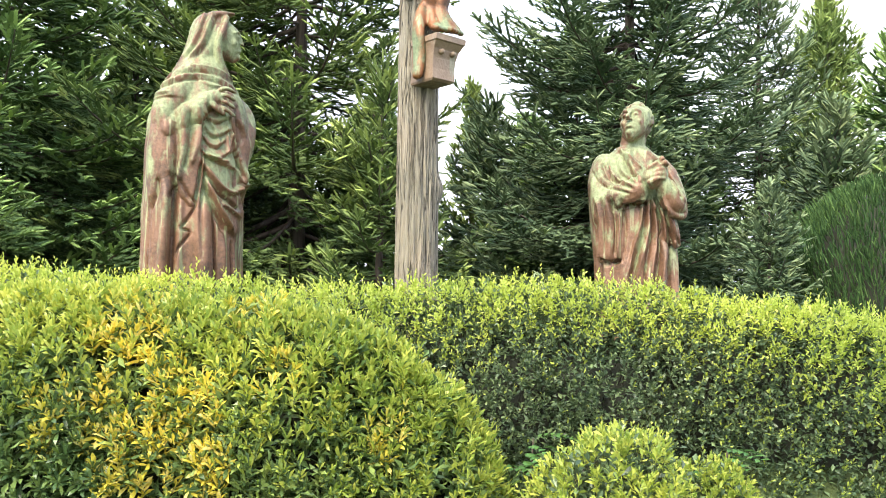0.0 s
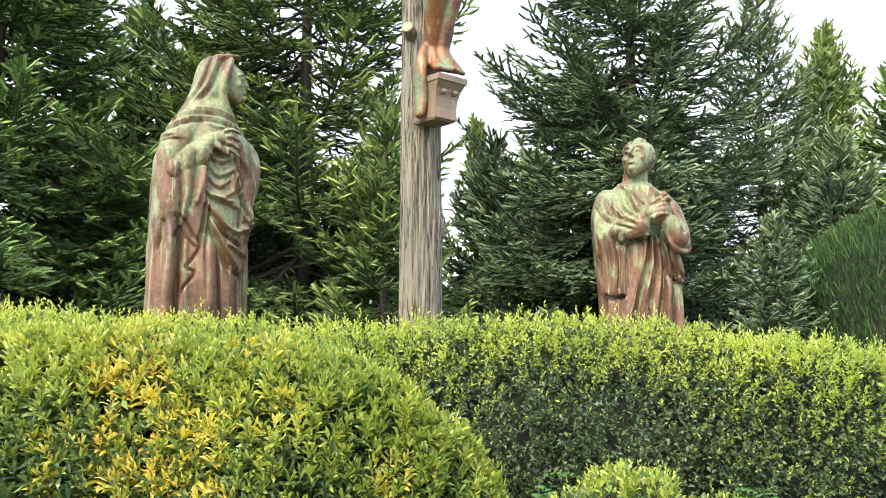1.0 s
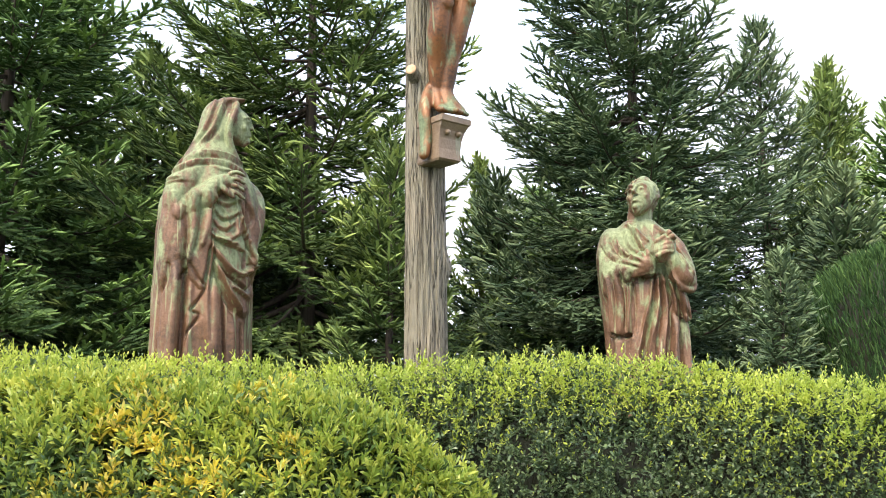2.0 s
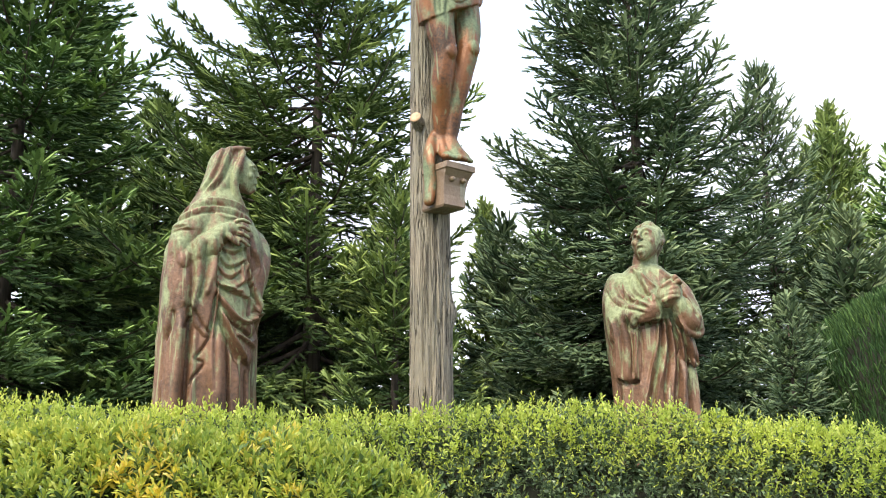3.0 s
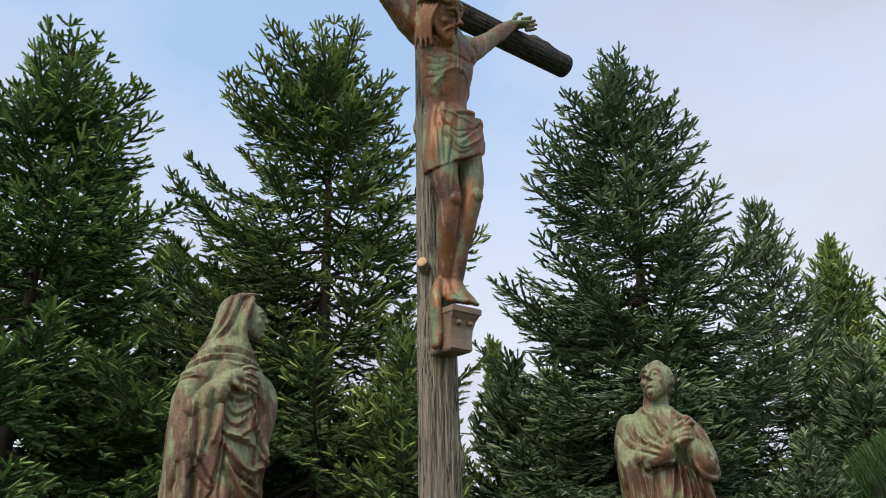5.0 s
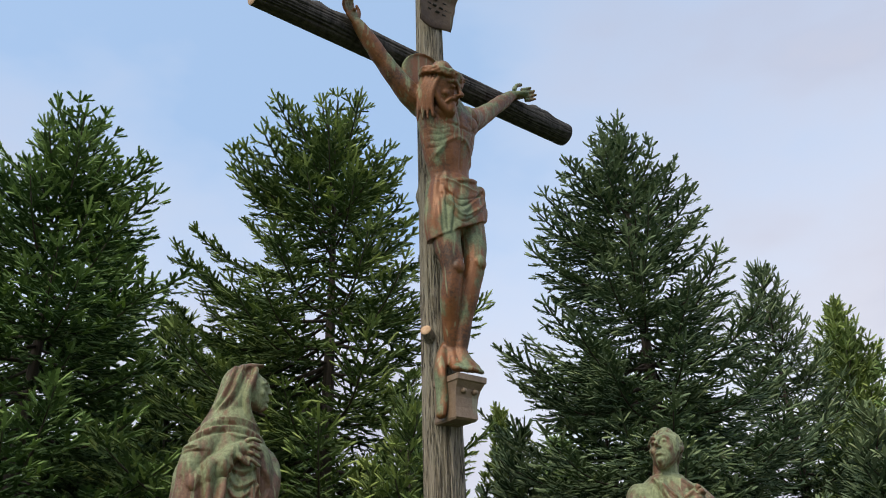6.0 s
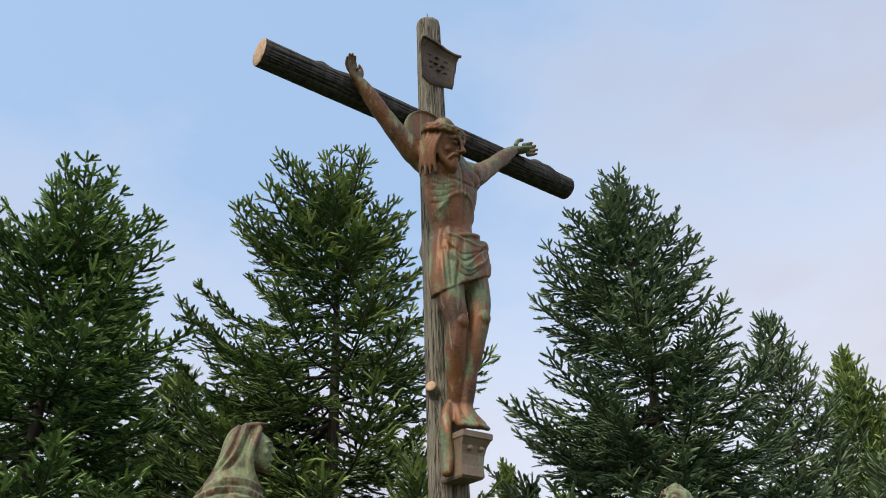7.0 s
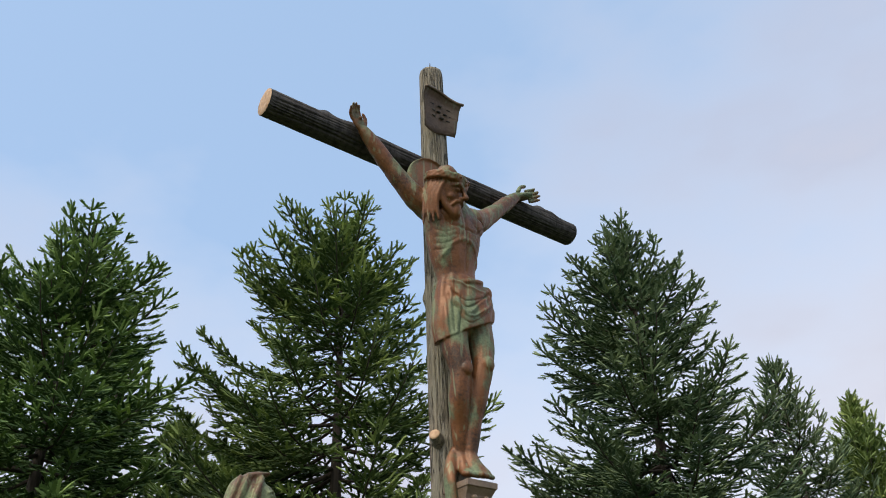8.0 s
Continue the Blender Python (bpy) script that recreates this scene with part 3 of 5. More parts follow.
def head(c, face, up, size=1.0, profile=False, hair="", beard=False, soft=0.0):
    """A plain head: skull, jaw, brow, nose, mouth and chin. face points ahead; profile: it faces along x."""
    c, face, up = np.array(c, float), Vector(face).normalized(), Vector(up)
    side = face.cross(up).normalized()
    up = side.cross(face).normalized()
    f, u, s = (np.array(k) for k in (face, up, side))
    at = lambda a, b, d=0.0: c + (f * a + u * b + s * d) * size
    pair = lambda w, d: (d * size, w * size) if profile else (w * size, d * size)
    out = [limb([at(-0.02, 0.075), at(-0.015, 0.04), at(-0.005, 0.0), at(0.012, -0.045), at(0.03, -0.085), at(0.042, -0.108)],
                [pair(0.055, 0.065), pair(0.074, 0.09), pair(0.076, 0.093), pair(0.064, 0.076), pair(0.044, 0.052), pair(0.022, 0.026)], 24)]
    # nose ridge, brow line, lids, lips and chin
    out.append(limb([at(0.084, 0.03), at(0.101 - 0.006 * soft, -0.004), at(0.116 - 0.010 * soft, -0.026 - 0.002 * soft)], [(0.008 - 0.001 * soft) * size, (0.0095 - 0.002 * soft) * size, (0.012 - 0.0035 * soft) * size], 10, 3))
    out.append(limb([at(0.092, -0.03, -0.012), at(0.100, -0.031), at(0.092, -0.03, 0.012)], [(0.008 - 0.002 * soft) * size, (0.010 - 0.003 * soft) * size, (0.008 - 0.002 * soft) * size], 8, 3))
    for d in (-1, 1):
        out.append(limb([at(0.062, 0.02, 0.055 * d), at(0.082, 0.031, 0.032 * d), at(0.086, 0.024, 0.010 * d)], [0.007 * size, (0.0115 - 0.004 * soft) * size, (0.010 - 0.003 * soft) * size], 10, 3))
        out.append(limb([at(0.066, 0.004, 0.045 * d), at(0.08, 0.006, 0.03 * d), at(0.076, 0.004, 0.016 * d)], [0.005 * size, 0.008 * size, 0.005 * size], 8, 3))
        out.append(ball(at(0.052, -0.03, 0.04 * d), 0.021 * size, 8))
        out.append(limb([at(-0.006, 0.012, 0.074 * d), at(-0.002, -0.018, 0.074 * d)], [0.010 * size, 0.007 * size], 8, 3))
    for b, r in ((-0.051, 0.0065), (-0.067, 0.007)):
        out.append(limb([at(0.070, b, -0.022), at(0.083, b, 0), at(0.070, b, 0.022)], [0.004 * size, r * size, 0.004 * size], 8, 3))
    out.append(ball(at(0.064, -0.097), 0.018 * size, 8))
    if beard:
        out.append(limb([at(0.07, -0.08), at(0.075, -0.11), at(0.068, -0.135)], [0.03 * size, 0.027 * size, 0.012 * size], 12, 3))
        for d in (-1, 1):
            out.append(limb([at(0.02, -0.02, 0.07 * d), at(0.035, -0.07, 0.056 * d), at(0.065, -0.105, 0.024 * d), at(0.07, -0.135, 0.012 * d)], [0.012 * size, 0.016 * size, 0.018 * size, 0.009 * size], 10, 3))
            out.append(limb([at(0.092, -0.044, 0.006 * d), at(0.085, -0.05, 0.026 * d), at(0.07, -0.07, 0.036 * d)], [0.007 * size, 0.008 * size, 0.006 * size], 8, 3))
    if hair == "short":
        out.append(limb([at(-0.015, 0.10), at(-0.022, 0.07), at(-0.03, 0.02), at(-0.04, -0.03), at(-0.045, -0.065)], [pair(0.045, 0.055), pair(0.076, 0.082), pair(0.08, 0.07), pair(0.07, 0.05), pair(0.05, 0.03)], 24))
        rnd = random.Random(3)
        for k in range(170):
            a, b = rnd.uniform(-math.pi, math.pi), rnd.uniform(-0.35, 1.5)
            way = (math.cos(a) * math.cos(b), math.sin(a) * math.cos(b), math.sin(b))
            if way[0] > 0.5 and way[2] < 0.62 or way[0] > 0.1 and way[2] < 0.15:
                continue
            q = at(-0.018 + way[0] * 0.086, 0.032 + way[2] * 0.082, way[1] * 0.082)
            out.append(limb([q, q + (f * rnd.uniform(-0.2, 0.2) + s * rnd.uniform(-0.5, 0.5) - u * 0.5) * 0.03 * size], [0.011 * size, 0.007 * size], 6, 2))
    if hair == "long":
        out.append(limb([at(-0.02, 0.095), at(-0.028, 0.05), at(-0.04, 0.0), at(-0.05, -0.06), at(-0.045, -0.115), at(-0.03, -0.16)], [pair(0.055, 0.06), pair(0.080, 0.080), pair(0.082, 0.070), pair(0.078, 0.052), pair(0.066, 0.038), pair(0.045, 0.022)], 24))
        for d in (-1, 1):
            for k in range(4):
                x = 0.018 - 0.022 * k
                out.append(limb([at(x + 0.012, 0.06, 0.07 * d), at(x, 0.0, 0.082 * d), at(x - 0.006, -0.07, 0.084 * d), at(x + 0.02, -0.16 - 0.01 * k, (0.072 + 0.006 * k) * d)], [0.010 * size, 0.012 * size, 0.012 * size, 0.006 * size], 8, 3))
        # plaited wreath with thorns
        for ph, r in ((0.0, 0.011), (2.0, 0.010), (4.0, 0.010)):
            ring = [at(-0.012 + 0.098 * math.cos(t), 0.060 + 0.014 * math.sin(6 * t + ph), 0.101 * math.sin(t)) for t in np.linspace(0, 2 * math.pi, 33)]
            out.append(limb(ring, [r * size] * 33, 8, 1))
        rnd = random.Random(8)
        for k in range(14):
            t = rnd.uniform(0, 2 * math.pi)
            q = at(-0.012 + 0.100 * math.cos(t), 0.060 + rnd.uniform(-0.012, 0.012), 0.094 * math.sin(t))
            out.append(limb([q, q + (f * math.cos(t) + s * math.sin(t) + u * rnd.uniform(-0.5, 0.9)) * 0.018 * size], [0.007, 0.004], 6, 2))
    return out


def veiled_woman():
    """Standing veiled woman in profile, facing +x, one hand on her breast; z from her feet."""
    lv = [(0.0, -0.248, 0.22, -0.25, 0.27), (0.4, -0.242, 0.215, -0.235, 0.25), (0.7, -0.235, 0.207, -0.22, 0.25), (0.93, -0.236, 0.208, -0.21, 0.24), (1.07, -0.23, 0.212, -0.205, 0.24),
          (1.2, -0.228, 0.222, -0.2, 0.235), (1.33, -0.222, 0.225, -0.195, 0.225), (1.42, -0.185, 0.2, -0.185, 0.205), (1.50, -0.145, 0.15, -0.16, 0.17), (1.56, -0.11, 0.115, -0.12, 0.12), (1.62, -0.082, 0.095, -0.085, 0.085)]

    def folds(a, z):
        k = max(0.0, min(1.0, (1.1 - z) / 0.7))
        sway = 0.5 * math.sin(z * 2.2)
        return k * (0.006 * math.sin(9 * a + sway) + 0.004 * math.sin(17 * a - 2 * sway + 1))

    p = [robe(lv, folds)]
    # near arm under the mantle: upper arm, elbow, forearm, hand
    p.append(limb([(-0.03, -0.09, 1.49), (-0.09, -0.125, 1.42), (-0.13, -0.14, 1.32), (-0.11, -0.155, 1.25)], [0.07, 0.075, 0.07, 0.065]))
    p.append(limb([(-0.11, -0.155, 1.25), (-0.035, -0.18, 1.32), (0.04, -0.195, 1.395)], [(0.07, 0.065), (0.062, 0.055), (0.042, 0.036)]))
    p.append(ball((0.065, -0.192, 1.405), (0.04, 0.028, 0.034), 10))
    for k in range(4):
        b = np.array((0.085, -0.197, 1.440 - 0.024 * k))
        p.append(limb([b, b + (0.032, -0.010, 0.008 - 0.007 * k), b + (0.064, 0.006, -0.002 - 0.011 * k)], [0.0095, 0.009, 0.0075], 10, 3))
    p.append(limb([(0.04, -0.215, 1.39), (0.07, -0.222, 1.36), (0.1, -0.21, 1.335)], [0.014, 0.013, 0.010], 10, 3))
    # mantle falling from the shoulder over the elbow
    p.append(limb([(-0.09, -0.10, 1.43), (-0.125, -0.135, 1.28), (-0.13, -0.145, 1.1), (-0.125, -0.15, 0.85), (-0.13, -0.16, 0.5), (-0.135, -0.165, 0.1)], [0.065, 0.072, 0.074, 0.07, 0.066, 0.066]))
    # far arm in its sleeve and the far hand at the breast
    p.append(limb([(0.10, 0.14, 1.46), (0.175, 0.08, 1.40), (0.2, 0.0, 1.31), (0.19, -0.06, 1.2), (0.17, -0.09, 1.08)], [0.06, 0.06, 0.055, 0.05, 0.035]))
    # drape falling from the forearm, with a free edge
    p.append(limb([(-0.06, -0.185, 1.3), (-0.055, -0.2, 1.15), (-0.04, -0.205, 1.02), (-0.015, -0.205, 0.94)], [(0.075, 0.035), (0.07, 0.03), (0.05, 0.026), (0.015, 0.016)]))
    # head, face and veil
    p += head((0.10, 0.0, 1.722), (1, -0.12, 0.08), (0.0, 0, 1), 0.86, True, soft=1.6)
    p.append(limb([(-0.03, 0, 1.52), (-0.005, 0, 1.60), (0.02, 0, 1.68), (0.04, 0, 1.765), (0.06, 0, 1.80)], [(0.10, 0.115), (0.085, 0.098), (0.086, 0.094), (0.084, 0.088), (0.055, 0.055)], 24))
    p.append(limb([(0.02, 0, 1.79), (0.08, 0, 1.828), (0.135, 0, 1.845)], [(0.06, 0.04), (0.056, 0.024), (0.024, 0.007)], 14))
    for d in (-1, 1):
        p.append(limb([(0.11, 0.04 * d, 1.815), (0.095, 0.078 * d, 1.75), (0.075, 0.085 * d, 1.68), (0.085, 0.075 * d, 1.60), (0.115, 0.05 * d, 1.53), (0.13, 0.03 * d, 1.46)], [0.012, 0.014, 0.016, 0.018, 0.02, 0.016]))
    st = []
    # veil and collar
    for dx, dz, h in ((0.0, 0.0, 0.010), (-0.035, 0.0, 0.008), (0.028, -0.01, -0.009), (-0.02, -0.02, -0.008)):
        st.append(([(0.05 + dx, 1.84 + dz), (0.03 + dx, 1.76), (-0.0 + dx, 1.67), (-0.05 + dx, 1.60)], 0.012, h))
    for k in range(4):
        z = 1.548 - 0.021 * k
        st.append(([(-0.17 - 0.012 * k, z - 0.075), (-0.06, z - 0.008), (0.06, z), (0.17, z - 0.04)], 0.010, 0.010 if k % 2 == 0 else -0.010))
    st.append(([(-0.225, 1.35), (-0.19, 1.39), (-0.12, 1.405)], 0.008, -0.012))
    for k in range(6):
        st.append(([(-0.02 + 0.02 * k, 1.5), (0.03 + 0.015 * k, 1.47), (0.06 + 0.012 * k, 1.46)], 0.007, 0.006))
    # sleeve drape: long soft folds gathered under the elbow
    for x0, z0, x1, z1, w, h in ((-0.15, 1.36, -0.11, 1.05, 0.022, 0.012), (-0.10, 1.33, -0.09, 1.02, 0.014, -0.014), (-0.06, 1.36, -0.075, 1.02, 0.018, 0.014), (-0.03, 1.34, -0.05, 1.08, 0.012, -0.012),
                                 (0.0, 1.37, -0.025, 1.1, 0.016, 0.012), (0.012, 1.31, -0.005, 0.94, 0.010, -0.02), (-0.155, 1.04, -0.19, 0.9, 0.016, -0.014), (-0.09, 1.06, -0.105, 0.96, 0.012, -0.012)):
        st.append(([(x0, z0), ((x0 + x1) / 2 + 0.012, (z0 + z1) / 2), (x1, z1)], w, h))
    # zigzag edge of the drape
    st.append(([(-0.07, 1.04), (-0.03, 0.97), (0.0, 0.93), (-0.03, 0.87), (-0.055, 0.83), (-0.02, 0.81), (-0.06, 0.75), (-0.075, 0.7)], 0.007, -0.016))
    # skirt: broad ridges with narrow troughs
    for x0, z0, x1, z1, w, h in ((-0.12, 1.02, -0.17, 0.1, 0.024, 0.022), (-0.085, 1.02, -0.125, 0.1, 0.010, -0.026), (-0.06, 0.98, -0.09, 0.1, 0.018, 0.014), (-0.19, 0.95, -0.225, 0.1, 0.012, -0.022), (0.035, 0.95, 0.03, 0.1, 0.035, 0.016), (0.075, 0.9, 0.095, 0.1, 0.010, -0.024), (0.115, 0.8, 0.125, 0.1, 0.018, 0.012), (0.155, 0.78, 0.165, 0.1, 0.010, -0.018)):
        st.append(([(x0, z0), ((x0 + x1) / 2 + 0.01, (z0 + z1) / 2), (x1, z1)], w, h))
    # swags hanging below the hands
    for z, d, x1, w in ((1.345, 0.03, 0.12, 0.010), (1.30, 0.045, 0.14, 0.012), (1.245, 0.038, 0.115, 0.010), (1.205, 0.05, 0.15, 0.011)):
        st.append(([(0.02, z), (0.045, z - d), (0.085, z - d * 1.15), (x1, z - 0.012)], w, 0.008))
        st.append(([(0.025, z - 0.022), (0.05, z - 0.020 - d), (0.085, z - 0.022 - d * 1.1), (x1, z - 0.032)], w * 0.6, -0.009))
    for x0, z0, x1, z1 in ((0.105, 1.36, 0.125, 1.16), (0.135, 1.34, 0.13, 1.18), (0.05, 1.30, 0.09, 1.2)):
        st.append(([(x0, z0), ((x0 + x1) / 2 + 0.01, (z0 + z1) / 2), (x1, z1)], 0.007, 0.010))
    st.append(([(0.012, 1.17), (0.05, 1.145), (0.125, 1.13)], 0.010, 0.02))
    st.append(([(0.015, 1.14), (0.07, 1.05), (0.13, 1.0), (0.18, 1.02), (0.205, 1.1)], 0.016, 0.024))
    st.append(([(0.02, 1.10), (0.075, 1.0), (0.14, 0.955), (0.185, 0.93), (0.2, 0.97)], 0.010, -0.02))
    st.append(([(0.012, 1.13), (0.05, 1.02), (0.10, 0.91), (0.145, 0.82)], 0.014, 0.024))
    st.append(([(0.03, 1.02), (0.075, 0.91), (0.12, 0.82)], 0.010, -0.016))
    st.append(([(0.10, 0.94), (0.145, 0.92), (0.19, 0.885)], 0.012, 0.018))
    for k in range(5):
        x = 0.15 + 0.012 * k
        st.append(([(x - 0.02, 1.33 - 0.07 * k), (x, 1.27 - 0.07 * k), (x + 0.02, 1.21 - 0.07 * k)], 0.009, 0.013 if k % 2 else -0.014))
    st.append(([(0.16, 1.38), (0.175, 1.2), (0.16, 1.03), (0.19, 0.99)], 0.010, -0.02))
    # hems that stand proud: mantle front, shawl, shoulder cape and the wrap across the knees
    st.append(([(0.035, 1.36), (0.022, 1.24), (0.028, 1.08), (0.018, 0.92), (0.03, 0.7)][::-1], 0.012, 0.016, 0.05))
    st.append(([(-0.205, 1.43), (-0.12, 1.50), (-0.02, 1.535), (0.08, 1.515), (0.16, 1.475)], 0.010, 0.007, 0.035))
    st.append(([(-0.24, 1.30), (-0.215, 1.365), (-0.16, 1.392), (-0.10, 1.395)], 0.008, 0.014, 0.04))
    st.append(([(0.03, 1.10), (0.06, 0.98), (0.105, 0.88), (0.16, 0.80)], 0.010, 0.016, 0.05))
    st.append(([(0.035, 1.15), (0.09, 1.12), (0.16, 1.10)], 0.010, 0.014, 0.04))
    st.append(([(0.165, 1.34), (0.19, 1.25), (0.165, 1.17), (0.195, 1.08), (0.16, 1.0)], 0.008, 0.014, 0.03))
    return cast("statue_of_veiled_woman", p, (-1.125, 3.65, 1.0), 16, 0.0055, "green-streaked brown bronze statue of a standing veiled woman", "statue", 0.002, st, "bronze", (0.0022, 1.62))


def praying_youth():
    """Standing youth looking up with joined hands, facing -y; z from his feet."""
    lv = [(0.0, -0.22, 0.25, -0.2, 0.22), (0.4, -0.2, 0.24, -0.185, 0.2), (0.63, -0.187, 0.232, -0.175, 0.19), (0.78, -0.197, 0.222, -0.165, 0.18), (0.89, -0.215, 0.205, -0.16, 0.175), (1.05, -0.228, 0.19, -0.155, 0.165),
          (1.16, -0.228, 0.185, -0.145, 0.155), (1.23, -0.218, 0.18, -0.13, 0.14), (1.28, -0.185, 0.155, -0.11, 0.125), (1.315, -0.13, 0.115, -0.09, 0.10), (1.35, -0.075, 0.075, -0.065, 0.075)]

    def folds(a, z):
        k = max(0.0, min(1.0, (1.0 - z) / 0.4))
        return k * (0.008 * math.sin(13 * a + 0.6 * math.sin(z * 3)) + 0.004 * math.sin(21 * a + 1.3 * z))

    p = [robe(lv, folds)]
    # mantle-side arm: upper arm, elbow, forearm to the hands
    p.append(limb([(-0.135, -0.03, 1.255), (-0.15, -0.07, 1.15), (-0.135, -0.10, 1.03), (-0.125, -0.11, 0.9), (-0.12, -0.115, 0.765)], [(0.075, 0.07), (0.082, 0.075), (0.08, 0.075), (0.066, 0.06), (0.062, 0.05)]))
    p.append(limb([(-0.13, -0.11, 1.07), (-0.06, -0.15, 1.08), (0.025, -0.185, 1.115)], [(0.06, 0.06), (0.06, 0.062), (0.048, 0.06)]))
    p.append(limb([(0.035, -0.18, 1.10), (0.02, -0.172, 1.06)], [(0.04, 0.04), (0.04, 0.03)]))
    # hanging sleeve, open below
    p.append(ball((-0.105, -0.13, 0.735), (0.03, 0.03, 0.018), 8))
    # other arm with its wide sleeve
    p.append(limb([(0.13, -0.02, 1.255), (0.18, -0.06, 1.18), (0.218, -0.10, 1.08), (0.232, -0.12, 1.01)], [0.05, 0.052, 0.045, 0.036]))
    p.append(limb([(0.228, -0.11, 1.015), (0.195, -0.145, 1.045), (0.15, -0.185, 1.13)], [0.042, 0.06, 0.045]))
    p.append(limb([(0.155, -0.19, 1.07), (0.18, -0.175, 1.0), (0.222, -0.145, 0.972), (0.252, -0.115, 0.985), (0.256, -0.1, 1.05)], [0.014, 0.016, 0.018, 0.017, 0.012]))
    # joined hands
    p.append(ball((0.095, -0.205, 1.165), (0.048, 0.045, 0.062), 12))
    p.append(ball((0.14, -0.2, 1.185), (0.03, 0.04, 0.06), 10))
    for k in range(4):
        b = np.array((0.075 + 0.006 * k, -0.24 + 0.004 * k, 1.135 + 0.024 * k))
        p.append(limb([b, b + (0.04, -0.006, 0.018), b + (0.075, 0.012, 0.022)], [0.0105, 0.0105, 0.008], 10, 3))
    p.append(limb([(0.075, -0.23, 1.21), (0.11, -0.235, 1.235), (0.135, -0.22, 1.25)], [0.014, 0.012, 0.010], 10, 3))
    # mantle point over the hip
    p.append(limb([(0.13, -0.10, 1.0), (0.165, -0.11, 0.92), (0.195, -0.105, 0.87), (0.225, -0.095, 0.83)], [(0.06, 0.03), (0.06, 0.028), (0.045, 0.022), (0.02, 0.014)]))
    # neck, head and cropped hair
    p.append(limb([(-0.005, 0.01, 1.28), (0.0, 0.0, 1.36), (0.01, -0.005, 1.43)], [0.075, 0.066, 0.064]))
    p += head((0.01, -0.035, 1.475), (-0.34, -0.85, 0.36), (0.03, 0.2, 1), 0.98, False, "short", soft=0.3)
    st = []
    # mantle folds sweeping from the shoulder to the wrist
    for k in range(8):
        t = k / 7
        x0, z0, x1, z1 = -0.02 - 0.19 * t, 1.325 - 0.05 * t - 0.06 * t * t, 0.03 - 0.05 * t, 1.165 - 0.085 * t
        st.append(([(x0, z0), ((x0 + x1) / 2 - 0.015 - 0.03 * t, (z0 + z1) / 2 - 0.012), (x1, z1)], (0.016, 0.010, 0.013)[k % 3], (0.011, -0.010, 0.006, -0.008)[k % 4]))
    # neckline and the far shoulder
    st.append(([(-0.07, 1.325), (-0.01, 1.27), (0.04, 1.22)], 0.010, 0.012))
    st.append(([(0.06, 1.32), (0.13, 1.26), (0.16, 1.22)], 0.012, 0.014))
    for k in range(4):
        st.append(([(0.10 + 0.025 * k, 1.27 - 0.02 * k), (0.16 + 0.02 * k, 1.2 - 0.03 * k), (0.2 + 0.02 * k, 1.1 - 0.02 * k)], 0.009, 0.010 if k % 2 else -0.012))
    # folds on sleeve and cuff
    for k in range(6):
        x = -0.175 + 0.025 * k
        st.append(([(x - 0.01, 1.06), (x + 0.012, 0.93), (x + 0.006, 0.76)], 0.010, (0.010, -0.012, 0.006, -0.014)[k % 4]))
    st.append(([(-0.05, 1.02), (0.01, 1.035), (0.065, 1.045)], 0.012, -0.034))
    # long folds falling from the hands
    for k in range(9):
        x = -0.04 + 0.032 * k
        st.append(([(0.05 + 0.012 * k, 1.06), (0.03 + 0.022 * k, 0.9), (x, 0.6), (x * 1.1, 0.05)], 0.012, 0.016 if k % 2 == 0 else -0.022))
    st.append(([(-0.19, 0.95), (-0.18, 0.75), (-0.16, 0.1)], 0.012, -0.02))
    st.append(([(0.12, 1.0), (0.19, 0.9), (0.245, 0.82)], 0.010, -0.014))
    # sleeve mouth
    st.append(([(-0.17, 0.745), (-0.11, 0.728), (-0.06, 0.75)], 0.014, -0.034))
    # hems that stand proud: the mantle over the breast, the cuff, the hanging sleeve and the mantle corner
    st.append(([(0.03, 1.13), (-0.01, 1.22), (-0.075, 1.325)][::-1], 0.010, 0.012, 0.05))
    st.append(([(-0.06, 1.0), (0.0, 1.025), (0.075, 1.05)], 0.008, 0.014, 0.03))
    st.append(([(-0.055, 0.74), (-0.06, 0.87), (-0.05, 1.0)], 0.008, 0.016, 0.05))
    st.append(([(0.105, 1.02), (0.16, 0.93), (0.22, 0.85)][::-1], 0.008, -0.014, 0.05))
    return cast("statue_of_praying_youth", p, (1.0, 4.25, 1.0), -12, 0.0053, "green-streaked brown bronze statue of a praying youth", "statue", 0.002, st, "bronze", (0.0022, 1.32))


